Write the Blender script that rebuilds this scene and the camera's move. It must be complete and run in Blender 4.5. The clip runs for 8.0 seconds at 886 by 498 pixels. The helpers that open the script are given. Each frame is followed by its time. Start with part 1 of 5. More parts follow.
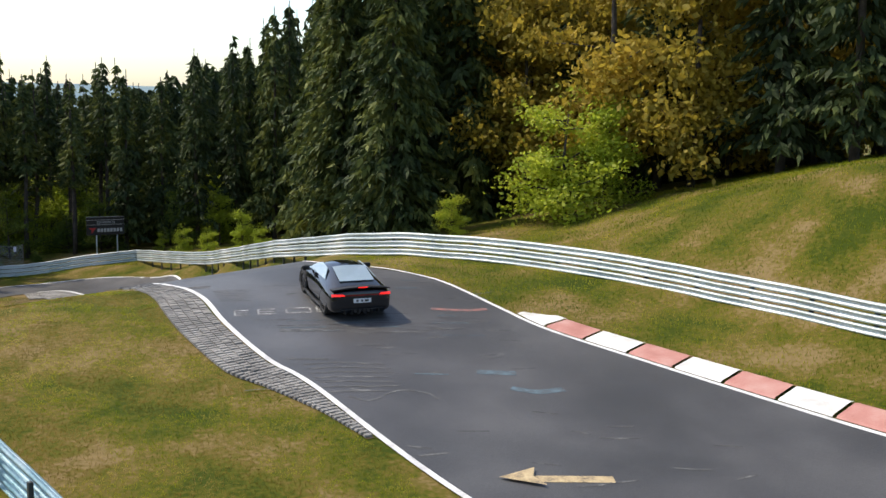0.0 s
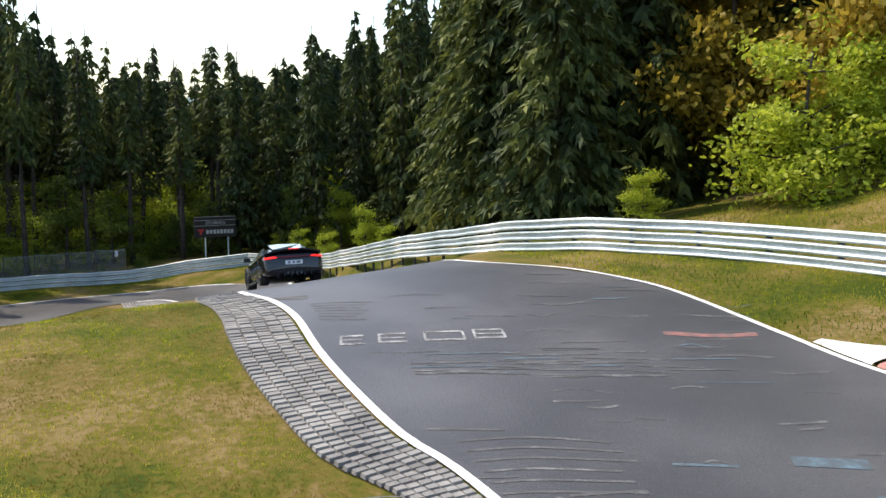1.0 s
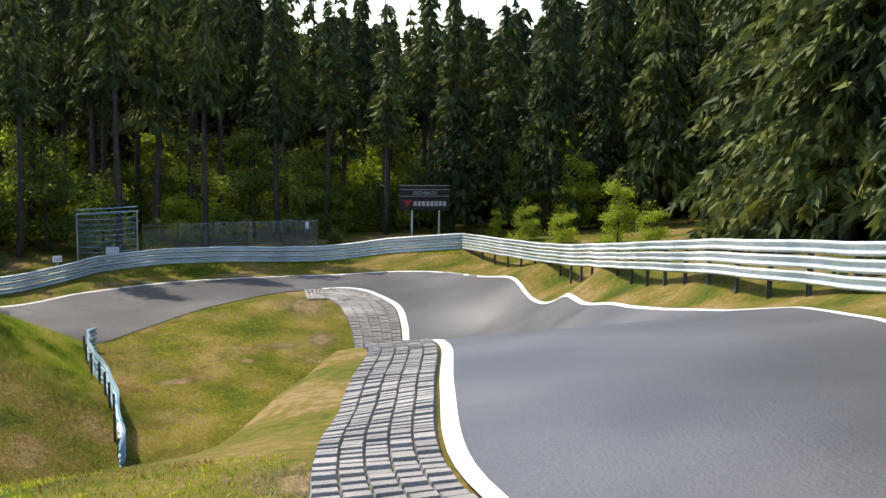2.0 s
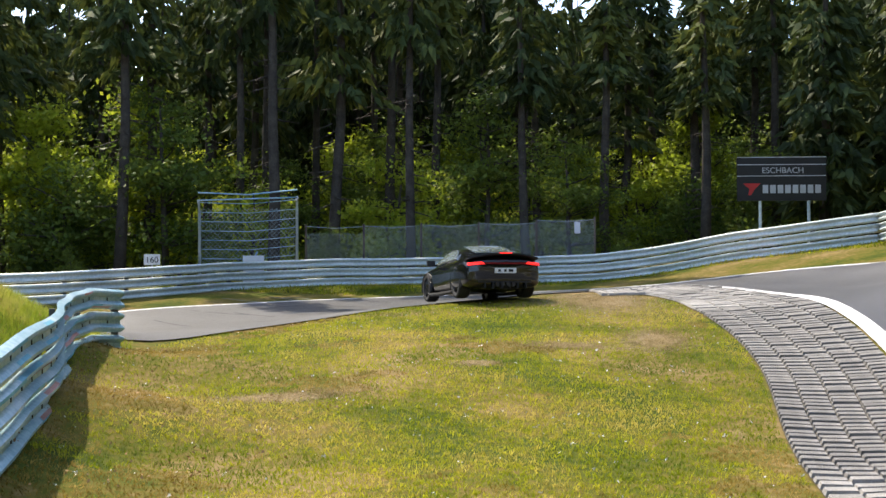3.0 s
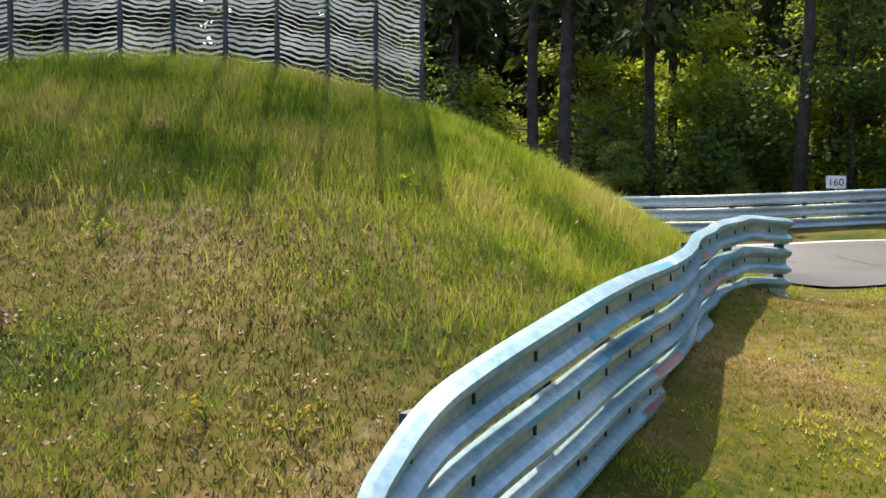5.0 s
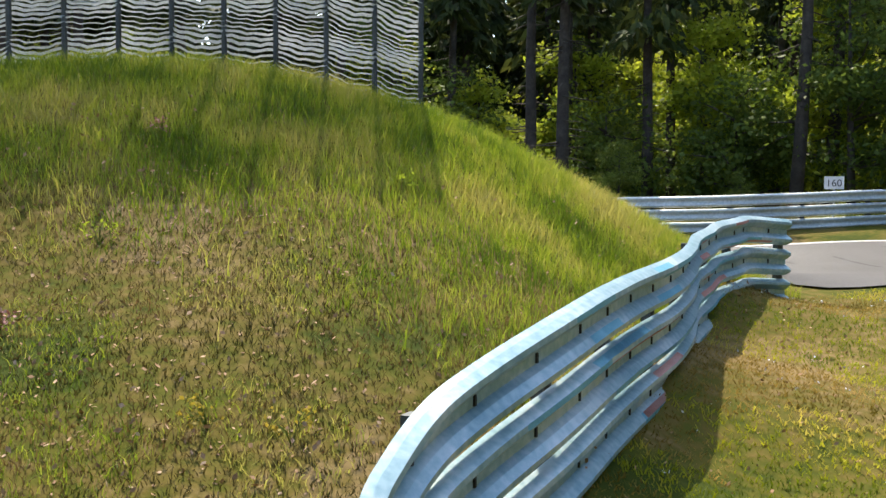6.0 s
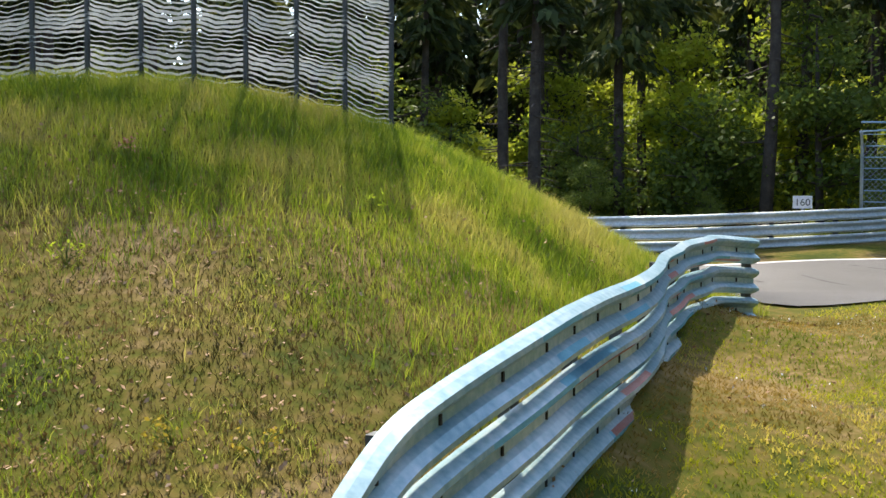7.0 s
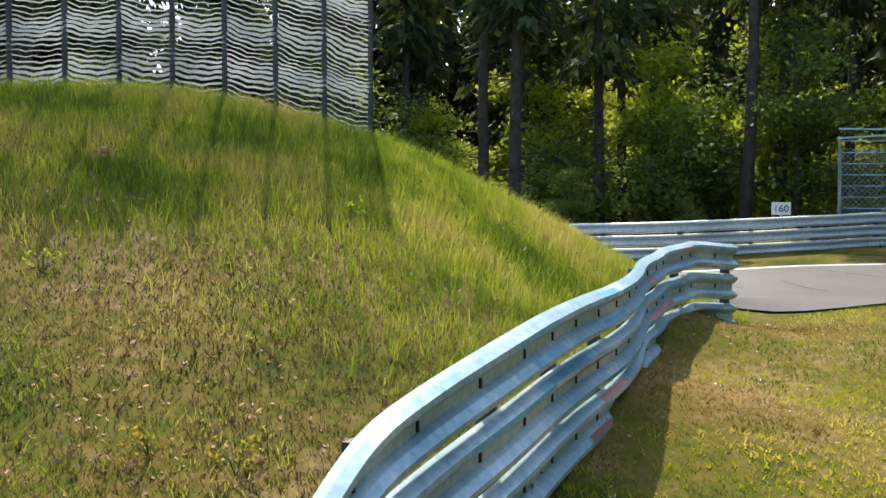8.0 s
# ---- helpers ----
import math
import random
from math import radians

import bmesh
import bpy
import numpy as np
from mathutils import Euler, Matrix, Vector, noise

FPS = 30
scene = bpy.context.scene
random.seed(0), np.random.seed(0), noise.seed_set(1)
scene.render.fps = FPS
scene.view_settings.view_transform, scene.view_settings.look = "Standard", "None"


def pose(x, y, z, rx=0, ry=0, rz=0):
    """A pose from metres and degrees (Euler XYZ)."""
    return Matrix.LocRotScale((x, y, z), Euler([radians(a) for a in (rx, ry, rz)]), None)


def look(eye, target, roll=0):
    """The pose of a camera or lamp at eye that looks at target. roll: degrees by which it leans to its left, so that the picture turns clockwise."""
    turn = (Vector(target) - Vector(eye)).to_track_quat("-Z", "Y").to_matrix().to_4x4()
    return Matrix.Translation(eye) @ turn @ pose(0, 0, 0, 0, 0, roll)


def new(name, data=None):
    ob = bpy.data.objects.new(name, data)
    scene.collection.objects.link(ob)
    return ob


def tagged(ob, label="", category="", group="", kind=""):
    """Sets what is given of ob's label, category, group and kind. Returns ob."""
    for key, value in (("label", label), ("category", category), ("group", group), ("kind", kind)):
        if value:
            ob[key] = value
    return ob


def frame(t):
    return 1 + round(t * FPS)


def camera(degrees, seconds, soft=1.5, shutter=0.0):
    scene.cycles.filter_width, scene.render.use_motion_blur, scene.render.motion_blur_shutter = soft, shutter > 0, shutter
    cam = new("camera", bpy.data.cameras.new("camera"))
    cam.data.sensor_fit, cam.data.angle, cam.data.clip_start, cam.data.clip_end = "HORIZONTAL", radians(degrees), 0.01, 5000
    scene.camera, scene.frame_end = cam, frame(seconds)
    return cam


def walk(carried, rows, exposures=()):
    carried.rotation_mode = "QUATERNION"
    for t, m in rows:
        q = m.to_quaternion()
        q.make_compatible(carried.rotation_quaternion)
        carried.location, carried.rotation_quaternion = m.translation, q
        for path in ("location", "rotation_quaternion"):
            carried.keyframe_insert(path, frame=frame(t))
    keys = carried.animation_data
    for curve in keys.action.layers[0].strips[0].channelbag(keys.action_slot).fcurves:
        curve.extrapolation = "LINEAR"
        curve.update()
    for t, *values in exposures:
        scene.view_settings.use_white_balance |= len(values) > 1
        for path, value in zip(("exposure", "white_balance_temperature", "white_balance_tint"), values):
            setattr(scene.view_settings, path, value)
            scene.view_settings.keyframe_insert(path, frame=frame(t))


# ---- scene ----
PATH = [
    (0, 0.568, -12.590, 7.036, -6.659, -7.366, -0.796),
    (0.5, 0.189, -5.707, 5.944, -2.730, -6.675, -0.045),
    (1, 0.000, 0.000, 5.000, 0.000, -7.000, 0.420),
    (1.5, -0.081, 4.668, 4.285, 5.877, -8.394, -0.859),
    (1.7, -0.663, 8.191, 4.200, 8.195, -8.361, -1.172),
    (1.9, -2.131, 13.300, 4.050, 10.469, -8.650, -1.156),
    (2.1, -4.205, 19.367, 3.600, 12.732, -8.700, -0.911),
    (2.3, -6.600, 25.760, 2.450, 15.016, -7.800, -0.540),
    (2.5, -9.235, 31.852, 0.100, 17.356, -5.700, -0.143),
    (2.7, -11.326, 37.013, -3.300, 19.783, -2.600, 0.179),
    (2.85, -12.541, 39.894, -5.250, 21.681, -0.400, 0.310),
    (3, -13.440, 41.631, -6.011, 23.660, 0.473, 0.299),
    (3.5, -14.890, 44.026, -6.052, 30.410, 0.034, -0.022),
    (4, -15.866, 45.270, -6.106, 43.186, -0.970, -0.169),
    (4.5, -16.389, 45.550, -6.127, 55.796, -2.619, -0.098),
    (4.7, -16.430, 45.530, -6.125, 58.850, -3.250, -0.150),
    (5.2, -16.460, 45.510, -6.115, 59.350, -3.500, -0.250),
    (6, -16.475, 45.505, -6.114, 59.187, -3.463, -0.265),
    (6.5, -16.458, 45.526, -6.115, 58.424, -2.857, -0.187),
    (7, -16.440, 45.534, -6.116, 57.782, -2.389, -0.183),
    (7.5, -16.434, 45.550, -6.119, 57.190, -2.144, -0.110),
    (8, -16.423, 45.553, -6.120, 56.798, -1.983, -0.017),
]
cam = camera(45.143, 8.0, soft=1.5)
walk(cam, [(t, pose(x, y, z, 90 + p, r, w)) for t, x, y, z, w, p, r in PATH], [(0, -0.18), (0.5, 0.08), (1.5, 0.18), (3.0, 0.7), (8.0, 0.7)])

# ---- light ----
SUN_TURN, SUN_UP = 64.0, 54.0      # degrees to the left of +y, and above the horizon
world = bpy.data.worlds.new("sky")
scene.world = world
world.use_nodes = True
wn = world.node_tree.nodes
sky = wn.new("ShaderNodeTexSky")
sky.sky_type, sky.sun_disc = "NISHITA", False
sky.sun_elevation, sky.sun_rotation = radians(SUN_UP), radians(-SUN_TURN)
sky.air_density, sky.dust_density = 1.0, 1.6
wn["Background"].inputs["Strength"].default_value = 0.28
world.node_tree.links.new(sky.outputs["Color"], wn["Background"].inputs["Color"])
sun_data = bpy.data.lights.new("sun", "SUN")
sun_data.energy, sun_data.angle, sun_data.color = 5.0, radians(0.5), (1.0, 0.89, 0.72)
sun = new("sun", sun_data)
sun_way = Vector((-math.sin(radians(SUN_TURN)) * math.cos(radians(SUN_UP)), math.cos(radians(SUN_TURN)) * math.cos(radians(SUN_UP)), math.sin(radians(SUN_UP))))
sun.matrix_world = look(sun_way * 200, (0, 0, 0))


# ---- materials ----
def mat(name, colours, scale=4.0, rough=0.8, metal=0.0, bump=0.2, fine=40.0, spec=0.4, rand=0.0, through_light=0.0, coat=0.0, gain=1.0):
    """A surface with stains at one scale and grain at a finer one."""
    m = bpy.data.materials.new(name)
    m.use_nodes = True
    n, l = m.node_tree.nodes, m.node_tree.links
    b = n["Principled BSDF"]
    tc = n.new("ShaderNodeTexCoord")
    big, small = n.new("ShaderNodeTexNoise"), n.new("ShaderNodeTexNoise")
    big.inputs["Scale"].default_value, big.inputs["Detail"].default_value = scale, 6
    small.inputs["Scale"].default_value, small.inputs["Detail"].default_value = fine, 5
    geo = n.new("ShaderNodeNewGeometry")
    for t in (big, small):
        l.new(geo.outputs["Position"] if rand == 0 else tc.outputs["Object"], t.inputs["Vector"])
    mix = n.new("ShaderNodeMath")
    mix.operation = "MULTIPLY_ADD"
    mix.inputs[1].default_value = 0.35
    l.new(small.outputs["Fac"], mix.inputs[0])
    sc = n.new("ShaderNodeMath")
    sc.operation = "MULTIPLY"
    sc.inputs[1].default_value = 0.65
    l.new(big.outputs["Fac"], sc.inputs[0])
    l.new(sc.outputs[0], mix.inputs[2])
    fac = mix.outputs[0]
    if gain != 1:
        spreadout = n.new("ShaderNodeMath")
        spreadout.operation = "MULTIPLY_ADD"
        spreadout.inputs[1].default_value, spreadout.inputs[2].default_value = gain, 0.5 - 0.5 * gain
        l.new(fac, spreadout.inputs[0])
        fac = spreadout.outputs[0]
    if rand:
        oi = n.new("ShaderNodeObjectInfo")
        isl = geo.outputs["Random Per Island"]
        a = n.new("ShaderNodeMath")
        a.operation = "ADD"
        l.new(oi.outputs["Random"], a.inputs[0])
        l.new(isl, a.inputs[1])
        a2 = n.new("ShaderNodeMath")
        a2.operation = "MULTIPLY_ADD"
        a2.inputs[1].default_value, a2.inputs[2].default_value = rand, -rand
        l.new(a.outputs[0], a2.inputs[0])
        a3 = n.new("ShaderNodeMath")
        a3.operation = "ADD"
        l.new(fac, a3.inputs[0])
        l.new(a2.outputs[0], a3.inputs[1])
        fac = a3.outputs[0]
    ramp = n.new("ShaderNodeValToRGB")
    els = ramp.color_ramp.elements
    while len(els) < len(colours):
        els.new(0.5)
    for i, c in enumerate(colours):
        els[i].position = 0.32 + 0.36 * i / max(1, len(colours) - 1)
        els[i].color = (*c, 1)
    l.new(fac, ramp.inputs["Fac"])
    l.new(ramp.outputs["Color"], b.inputs["Base Color"])
    b.inputs["Roughness"].default_value, b.inputs["Metallic"].default_value = rough, metal
    b.inputs["Specular IOR Level"].default_value = spec
    b.inputs["Coat Weight"].default_value = coat
    if bump:
        bp = n.new("ShaderNodeBump")
        bp.inputs["Strength"].default_value, bp.inputs["Distance"].default_value = bump, 0.02
        l.new(small.outputs["Fac"], bp.inputs["Height"])
        l.new(bp.outputs["Normal"], b.inputs["Normal"])
    if through_light:
        tr, ms = n.new("ShaderNodeBsdfTranslucent"), n.new("ShaderNodeMixShader")
        l.new(ramp.outputs["Color"], tr.inputs["Color"])
        ms.inputs[0].default_value = through_light
        l.new(b.outputs[0], ms.inputs[1])
        l.new(tr.outputs[0], ms.inputs[2])
        l.new(ms.outputs[0], n["Material Output"].inputs["Surface"])
    return m


def glow(name, colour, strength):
    m = bpy.data.materials.new(name)
    m.use_nodes = True
    b = m.node_tree.nodes["Principled BSDF"]
    b.inputs["Base Color"].default_value = (*colour, 1)
    b.inputs["Emission Color"].default_value = (*colour, 1)
    b.inputs["Emission Strength"].default_value = strength
    b.inputs["Roughness"].default_value = 0.3
    return m


def glass(name, tint=(0.5, 0.6, 0.6)):
    m = bpy.data.materials.new(name)
    m.use_nodes = True
    b = m.node_tree.nodes["Principled BSDF"]
    b.inputs["Base Color"].default_value = (*tint, 1)
    b.inputs["Roughness"].default_value = 0.03
    b.inputs["Transmission Weight"].default_value = 0.85
    b.inputs["IOR"].default_value = 1.45
    return m


M_TURF = mat("turf", [(0.036, 0.052, 0.004), (0.078, 0.08, 0.008), (0.12, 0.092, 0.02), (0.19, 0.135, 0.058)], 0.4, 0.95, bump=1.0, fine=7.0, spec=0.1, gain=1.7)
M_ASPHALT = mat("asphalt", [(0.04, 0.04, 0.041), (0.06, 0.059, 0.06), (0.09, 0.088, 0.088)], 0.3, 0.5, bump=0.35, fine=30, spec=0.45, gain=1.5)
M_LINE = mat("road_paint", [(0.42, 0.41, 0.39), (0.68, 0.67, 0.65), (0.78, 0.77, 0.75)], 2.0, 0.6, bump=0.1)
M_CHALK = mat("worn_chalk", [(0.06, 0.06, 0.061), (0.085, 0.085, 0.085), (0.19, 0.19, 0.185)], 3.0, 0.9, bump=0.0, fine=18)
M_CHALK_STRONG = mat("chalk_letters", [(0.07, 0.07, 0.07), (0.24, 0.24, 0.235), (0.45, 0.45, 0.44)], 3.0, 0.9, bump=0.0, fine=18)
M_CHALK_BLUE = mat("worn_blue_chalk", [(0.066, 0.068, 0.07), (0.08, 0.11, 0.13), (0.12, 0.18, 0.22)], 5.0, 0.9, bump=0.0, fine=18)
M_CHALK_RED = mat("worn_red_chalk", [(0.1, 0.085, 0.085), (0.2, 0.1, 0.09), (0.3, 0.12, 0.1)], 5.0, 0.9, bump=0.0, fine=18)
M_CHALK_GOLD = mat("worn_yellow_paint", [(0.14, 0.12, 0.09), (0.42, 0.32, 0.18), (0.55, 0.44, 0.26)], 4.0, 0.9, bump=0.0, fine=18)
M_KERB_RED = mat("red_kerb_paint", [(0.34, 0.14, 0.11), (0.44, 0.2, 0.165), (0.5, 0.3, 0.25)], 1.5, 0.7, bump=0.2)
M_KERB_WHITE = mat("white_kerb_paint", [(0.45, 0.43, 0.4), (0.66, 0.64, 0.6), (0.75, 0.74, 0.7)], 1.5, 0.7, bump=0.2)
M_STONE = mat("grid_stone", [(0.1, 0.095, 0.09), (0.19, 0.18, 0.165), (0.3, 0.285, 0.26)], 1.2, 0.9, bump=0.6, fine=60, rand=0.12)
M_JOINT = mat("dark_joint_soil", [(0.03, 0.026, 0.02), (0.06, 0.05, 0.035), (0.1, 0.08, 0.05)], 1.5, 0.95, bump=0.6, fine=30, spec=0.1)
M_DIRT = mat("bare_dirt", [(0.15, 0.115, 0.045), (0.26, 0.195, 0.1), (0.4, 0.31, 0.2)], 1.6, 0.95, bump=0.8, fine=25, spec=0.1)
M_ZINC = mat("galvanised_steel", [(0.13, 0.265, 0.315), (0.26, 0.395, 0.445), (0.46, 0.555, 0.585)], 1.1, 0.42, metal=0.3, bump=0.05, fine=16, spec=0.5, gain=1.3)
M_ZINC_OLD = mat("weathered_steel", [(0.33, 0.385, 0.385), (0.5, 0.55, 0.54), (0.72, 0.74, 0.72)], 0.5, 0.42, metal=0.12, bump=0.1, fine=14, gain=1.4)
M_POST = mat("dark_steel_post", [(0.05, 0.055, 0.055), (0.1, 0.11, 0.11)], 3.0, 0.6, metal=0.5, bump=0.1)
M_SLOT = mat("shadowed_slot", [(0.015, 0.015, 0.015), (0.03, 0.03, 0.03)], 9.0, 0.9, bump=0.0)
M_BARK = mat("pine_bark", [(0.03, 0.025, 0.02), (0.055, 0.045, 0.036), (0.09, 0.075, 0.06)], 2.5, 0.95, bump=1.0, fine=12)
M_NEEDLE = mat("spruce_needles", [(0.024, 0.038, 0.013), (0.052, 0.075, 0.021), (0.15, 0.165, 0.034)], 0.35, 0.7, bump=0.0, fine=2.0, rand=0.16, through_light=0.26, spec=0.25, gain=1.3)
M_LEAF_BRIGHT = mat("bright_spring_leaves", [(0.17, 0.23, 0.02), (0.32, 0.4, 0.03), (0.45, 0.48, 0.05)], 0.8, 0.55, bump=0.0, rand=0.15, through_light=0.55, spec=0.3)
M_LEAF_GOLD = mat("golden_spring_leaves", [(0.2, 0.17, 0.024), (0.36, 0.28, 0.035), (0.5, 0.36, 0.055)], 0.8, 0.6, bump=0.0, rand=0.15, through_light=0.52, spec=0.3)
M_LEAF_MID = mat("green_leaves", [(0.06, 0.1, 0.015), (0.12, 0.17, 0.025), (0.2, 0.25, 0.04)], 0.8, 0.6, bump=0.0, rand=0.15, through_light=0.5, spec=0.3)
M_BLADE = mat("grass_blades", [(0.085, 0.13, 0.005), (0.205, 0.245, 0.008), (0.37, 0.37, 0.016), (0.48, 0.39, 0.08)], 0.45, 0.6, bump=0.0, fine=3.0, rand=0.12, through_light=0.58, spec=0.3, gain=1.7)
M_BLADE_LONG = mat("long_grass_blades", [(0.07, 0.125, 0.006), (0.155, 0.225, 0.014), (0.29, 0.34, 0.03), (0.38, 0.35, 0.08)], 0.6, 0.5, bump=0.0, fine=3.0, rand=0.16, through_light=0.55, spec=0.4, gain=1.7)
M_BLADE_DRY = mat("dry_grass_blades", [(0.12, 0.095, 0.012), (0.26, 0.18, 0.035), (0.45, 0.32, 0.11)], 0.7, 0.7, bump=0.0, fine=3.0, rand=0.12, through_light=0.5, spec=0.2, gain=1.5)
# brown dry blades with the low bank's shade put into their colour
M_BLADE_BANK_SHADED = mat("brown_shaded_bank_grass", [(0.035, 0.034, 0.006), (0.075, 0.058, 0.015), (0.17, 0.11, 0.04)], 0.7, 0.7, bump=0.0, fine=3.0, rand=0.14, through_light=0.4, spec=0.2, gain=1.4)
M_STRAW = mat("pale_straw", [(0.22, 0.17, 0.07), (0.36, 0.28, 0.15), (0.48, 0.39, 0.25)], 0.9, 0.8, bump=0.0, fine=3.0, rand=0.12, through_light=0.4, spec=0.2)
M_NET = mat("net_strip", [(0.17, 0.2, 0.22), (0.3, 0.34, 0.36), (0.46, 0.5, 0.52)], 1.3, 0.5, metal=0.0, bump=0.0, through_light=0.3)
M_WIRE = mat("fence_wire", [(0.25, 0.28, 0.28), (0.4, 0.44, 0.44)], 3.0, 0.5, metal=0.6, bump=0.0)
# pale blue-green puts the haze of distance into the hills' base colour
M_FARHILL_HAZED = mat("haze_coloured_hills", [(0.15, 0.21, 0.25), (0.2, 0.27, 0.29), (0.28, 0.34, 0.31)], 0.004, 1.0, bump=0.0, fine=0.03, spec=0.0)
M_BLACK = mat("black_car_paint", [(0.004, 0.0045, 0.006), (0.007, 0.008, 0.01)], 1.0, 0.14, bump=0.0, spec=0.4, coat=0.5)
M_MATT = mat("matt_black_plastic", [(0.008, 0.008, 0.009), (0.014, 0.014, 0.015)], 4.0, 0.6, bump=0.1)
M_TYRE = mat("tyre_rubber", [(0.012, 0.012, 0.012), (0.025, 0.025, 0.025)], 6.0, 0.85, bump=0.2)
M_RIM = mat("dark_alloy", [(0.03, 0.03, 0.032), (0.07, 0.07, 0.072)], 5.0, 0.35, metal=0.8, bump=0.0)
# pale base colour imitates the bright reflection in the car's dark glass
M_GLASS = mat("painted_reflection_window", [(0.2, 0.26, 0.27), (0.3, 0.36, 0.37)], 1.0, 0.06, bump=0.0, spec=0.8, coat=1.0)
M_TAIL = glow("red_tail_lamp", (0.9, 0.02, 0.015), 1.3)
M_RED = mat("dark_red_lens", [(0.12, 0.006, 0.006), (0.2, 0.01, 0.01)], 3.0, 0.2, bump=0.0)
M_WHITE = mat("white_plate", [(0.6, 0.6, 0.6), (0.72, 0.72, 0.72)], 8.0, 0.5, bump=0.0)
M_SIGN_BLACK = mat("black_sign_board", [(0.008, 0.008, 0.009), (0.016, 0.016, 0.017)], 2.0, 0.5, bump=0.05)
M_SIGN_RED = mat("red_sign_mark", [(0.35, 0.02, 0.02), (0.45, 0.03, 0.03)], 3.0, 0.5, bump=0.0)
M_GREY = mat("grey_letter_paint", [(0.35, 0.35, 0.35), (0.48, 0.48, 0.48)], 3.0, 0.5, bump=0.0)
M_PAINT_BLUE = mat("blue_scuff_paint", [(0.07, 0.27, 0.37), (0.2, 0.46, 0.55)], 4.0, 0.5, metal=0.3, bump=0.05)
M_LITTER = mat("dry_leaf_litter", [(0.2, 0.11, 0.05), (0.36, 0.22, 0.12), (0.5, 0.36, 0.24)], 6.0, 0.9, bump=0.0, rand=0.2)
M_WOOD = mat("grey_fence_wood", [(0.1, 0.075, 0.055), (0.17, 0.13, 0.1)], 3.0, 0.9, bump=0.4)


# ---- building helpers ----
def mesh_of(name, verts, faces, material, smooth=False):
    me = bpy.data.meshes.new(name)
    me.from_pydata([tuple(v) for v in verts], [], [tuple(f) for f in faces])
    me.materials.append(material)
    if smooth:
        me.polygons.foreach_set("use_smooth", [True] * len(me.polygons))
    me.update()
    return me


def thing(name, label, category, m=Matrix(), group="", kind=""):
    ob = tagged(new(name), label, category, group, kind)
    ob.matrix_world = m
    return ob


def child(name, me, parent, label="", m=Matrix()):
    ob = new(name, me)
    ob.parent = parent
    ob.matrix_basis = m
    if label:
        ob["label"] = label
    return ob


class Geo:
    """Vertices and faces gathered into one mesh."""
    def __init__(self):
        self.v, self.f = [], []

    def add(self, verts, faces):
        k = len(self.v)
        self.v += [tuple(p) for p in verts]
        self.f += [tuple(i + k for i in f) for f in faces]

    def box(self, c, s, m=None):
        x, y, z = (a / 2 for a in s)
        p = [Vector((i * x, j * y, k * z)) for i in (-1, 1) for j in (-1, 1) for k in (-1, 1)]
        p = [(m @ q if m else q) + Vector(c) for q in p]
        self.add(p, [(0, 1, 3, 2), (4, 6, 7, 5), (0, 4, 5, 1), (2, 3, 7, 6), (0, 2, 6, 4), (1, 5, 7, 3)])

    def tube(self, pts, radii, sides=6):
        pts = [Vector(p) for p in pts]
        if not hasattr(radii, "__len__"):
            radii = [radii] * len(pts)
        rings = []
        for i, p in enumerate(pts):
            d = (pts[min(i + 1, len(pts) - 1)] - pts[max(i - 1, 0)]).normalized()
            a = d.cross(Vector((0, 0, 1)) if abs(d.z) < 0.9 else Vector((1, 0, 0))).normalized()
            b = d.cross(a)
            rings.append([p + radii[i] * (math.cos(t) * a + math.sin(t) * b) for t in (2 * math.pi * k / sides for k in range(sides))])
        k = len(self.v)
        self.v += [tuple(q) for r in rings for q in r]
        for i in range(len(pts) - 1):
            for j in range(sides):
                self.f.append((k + i * sides + j, k + i * sides + (j + 1) % sides, k + (i + 1) * sides + (j + 1) % sides, k + (i + 1) * sides + j))
        self.f.append(tuple(k + j for j in range(sides))[::-1])
        self.f.append(tuple(k + (len(pts) - 1) * sides + j for j in range(sides)))

    def mesh(self, name, material, smooth=False):
        return mesh_of(name, self.v, self.f, material, smooth)


def spline(points, step):
    """Evenly stepped points on a smooth line through the given ones."""
    p = [np.array(q, float) for q in points]
    p = [2 * p[0] - p[1]] + p + [2 * p[-1] - p[-2]]
    fine = []
    for i in range(1, len(p) - 2):
        for s in np.linspace(0, 1, 24, endpoint=False):
            a, b, c, d = p[i - 1:i + 3]
            fine.append(0.5 * (2 * b + (c - a) * s + (2 * a - 5 * b + 4 * c - d) * s ** 2 + (3 * b - a - 3 * c + d) * s ** 3))
    fine.append(p[-2])
    fine = np.array(fine)
    run = np.concatenate([[0], np.cumsum(np.linalg.norm(np.diff(fine, axis=0), axis=1))])
    n = max(2, int(run[-1] / step) + 1)
    at = np.linspace(0, run[-1], n)
    return np.stack([np.interp(at, run, fine[:, k]) for k in range(fine.shape[1])], 1), at


def sideways(line):
    """Unit vectors to the right of a line's run, in plan."""
    d = np.gradient(line[:, :2], axis=0)
    d /= np.linalg.norm(d, axis=1)[:, None] + 1e-9
    return np.stack([d[:, 1], -d[:, 0]], 1)


# ---- the lie of the land ----
def near_slope(x, y):
    return -1.064 + 0.0072 * x + 0.1063 * y


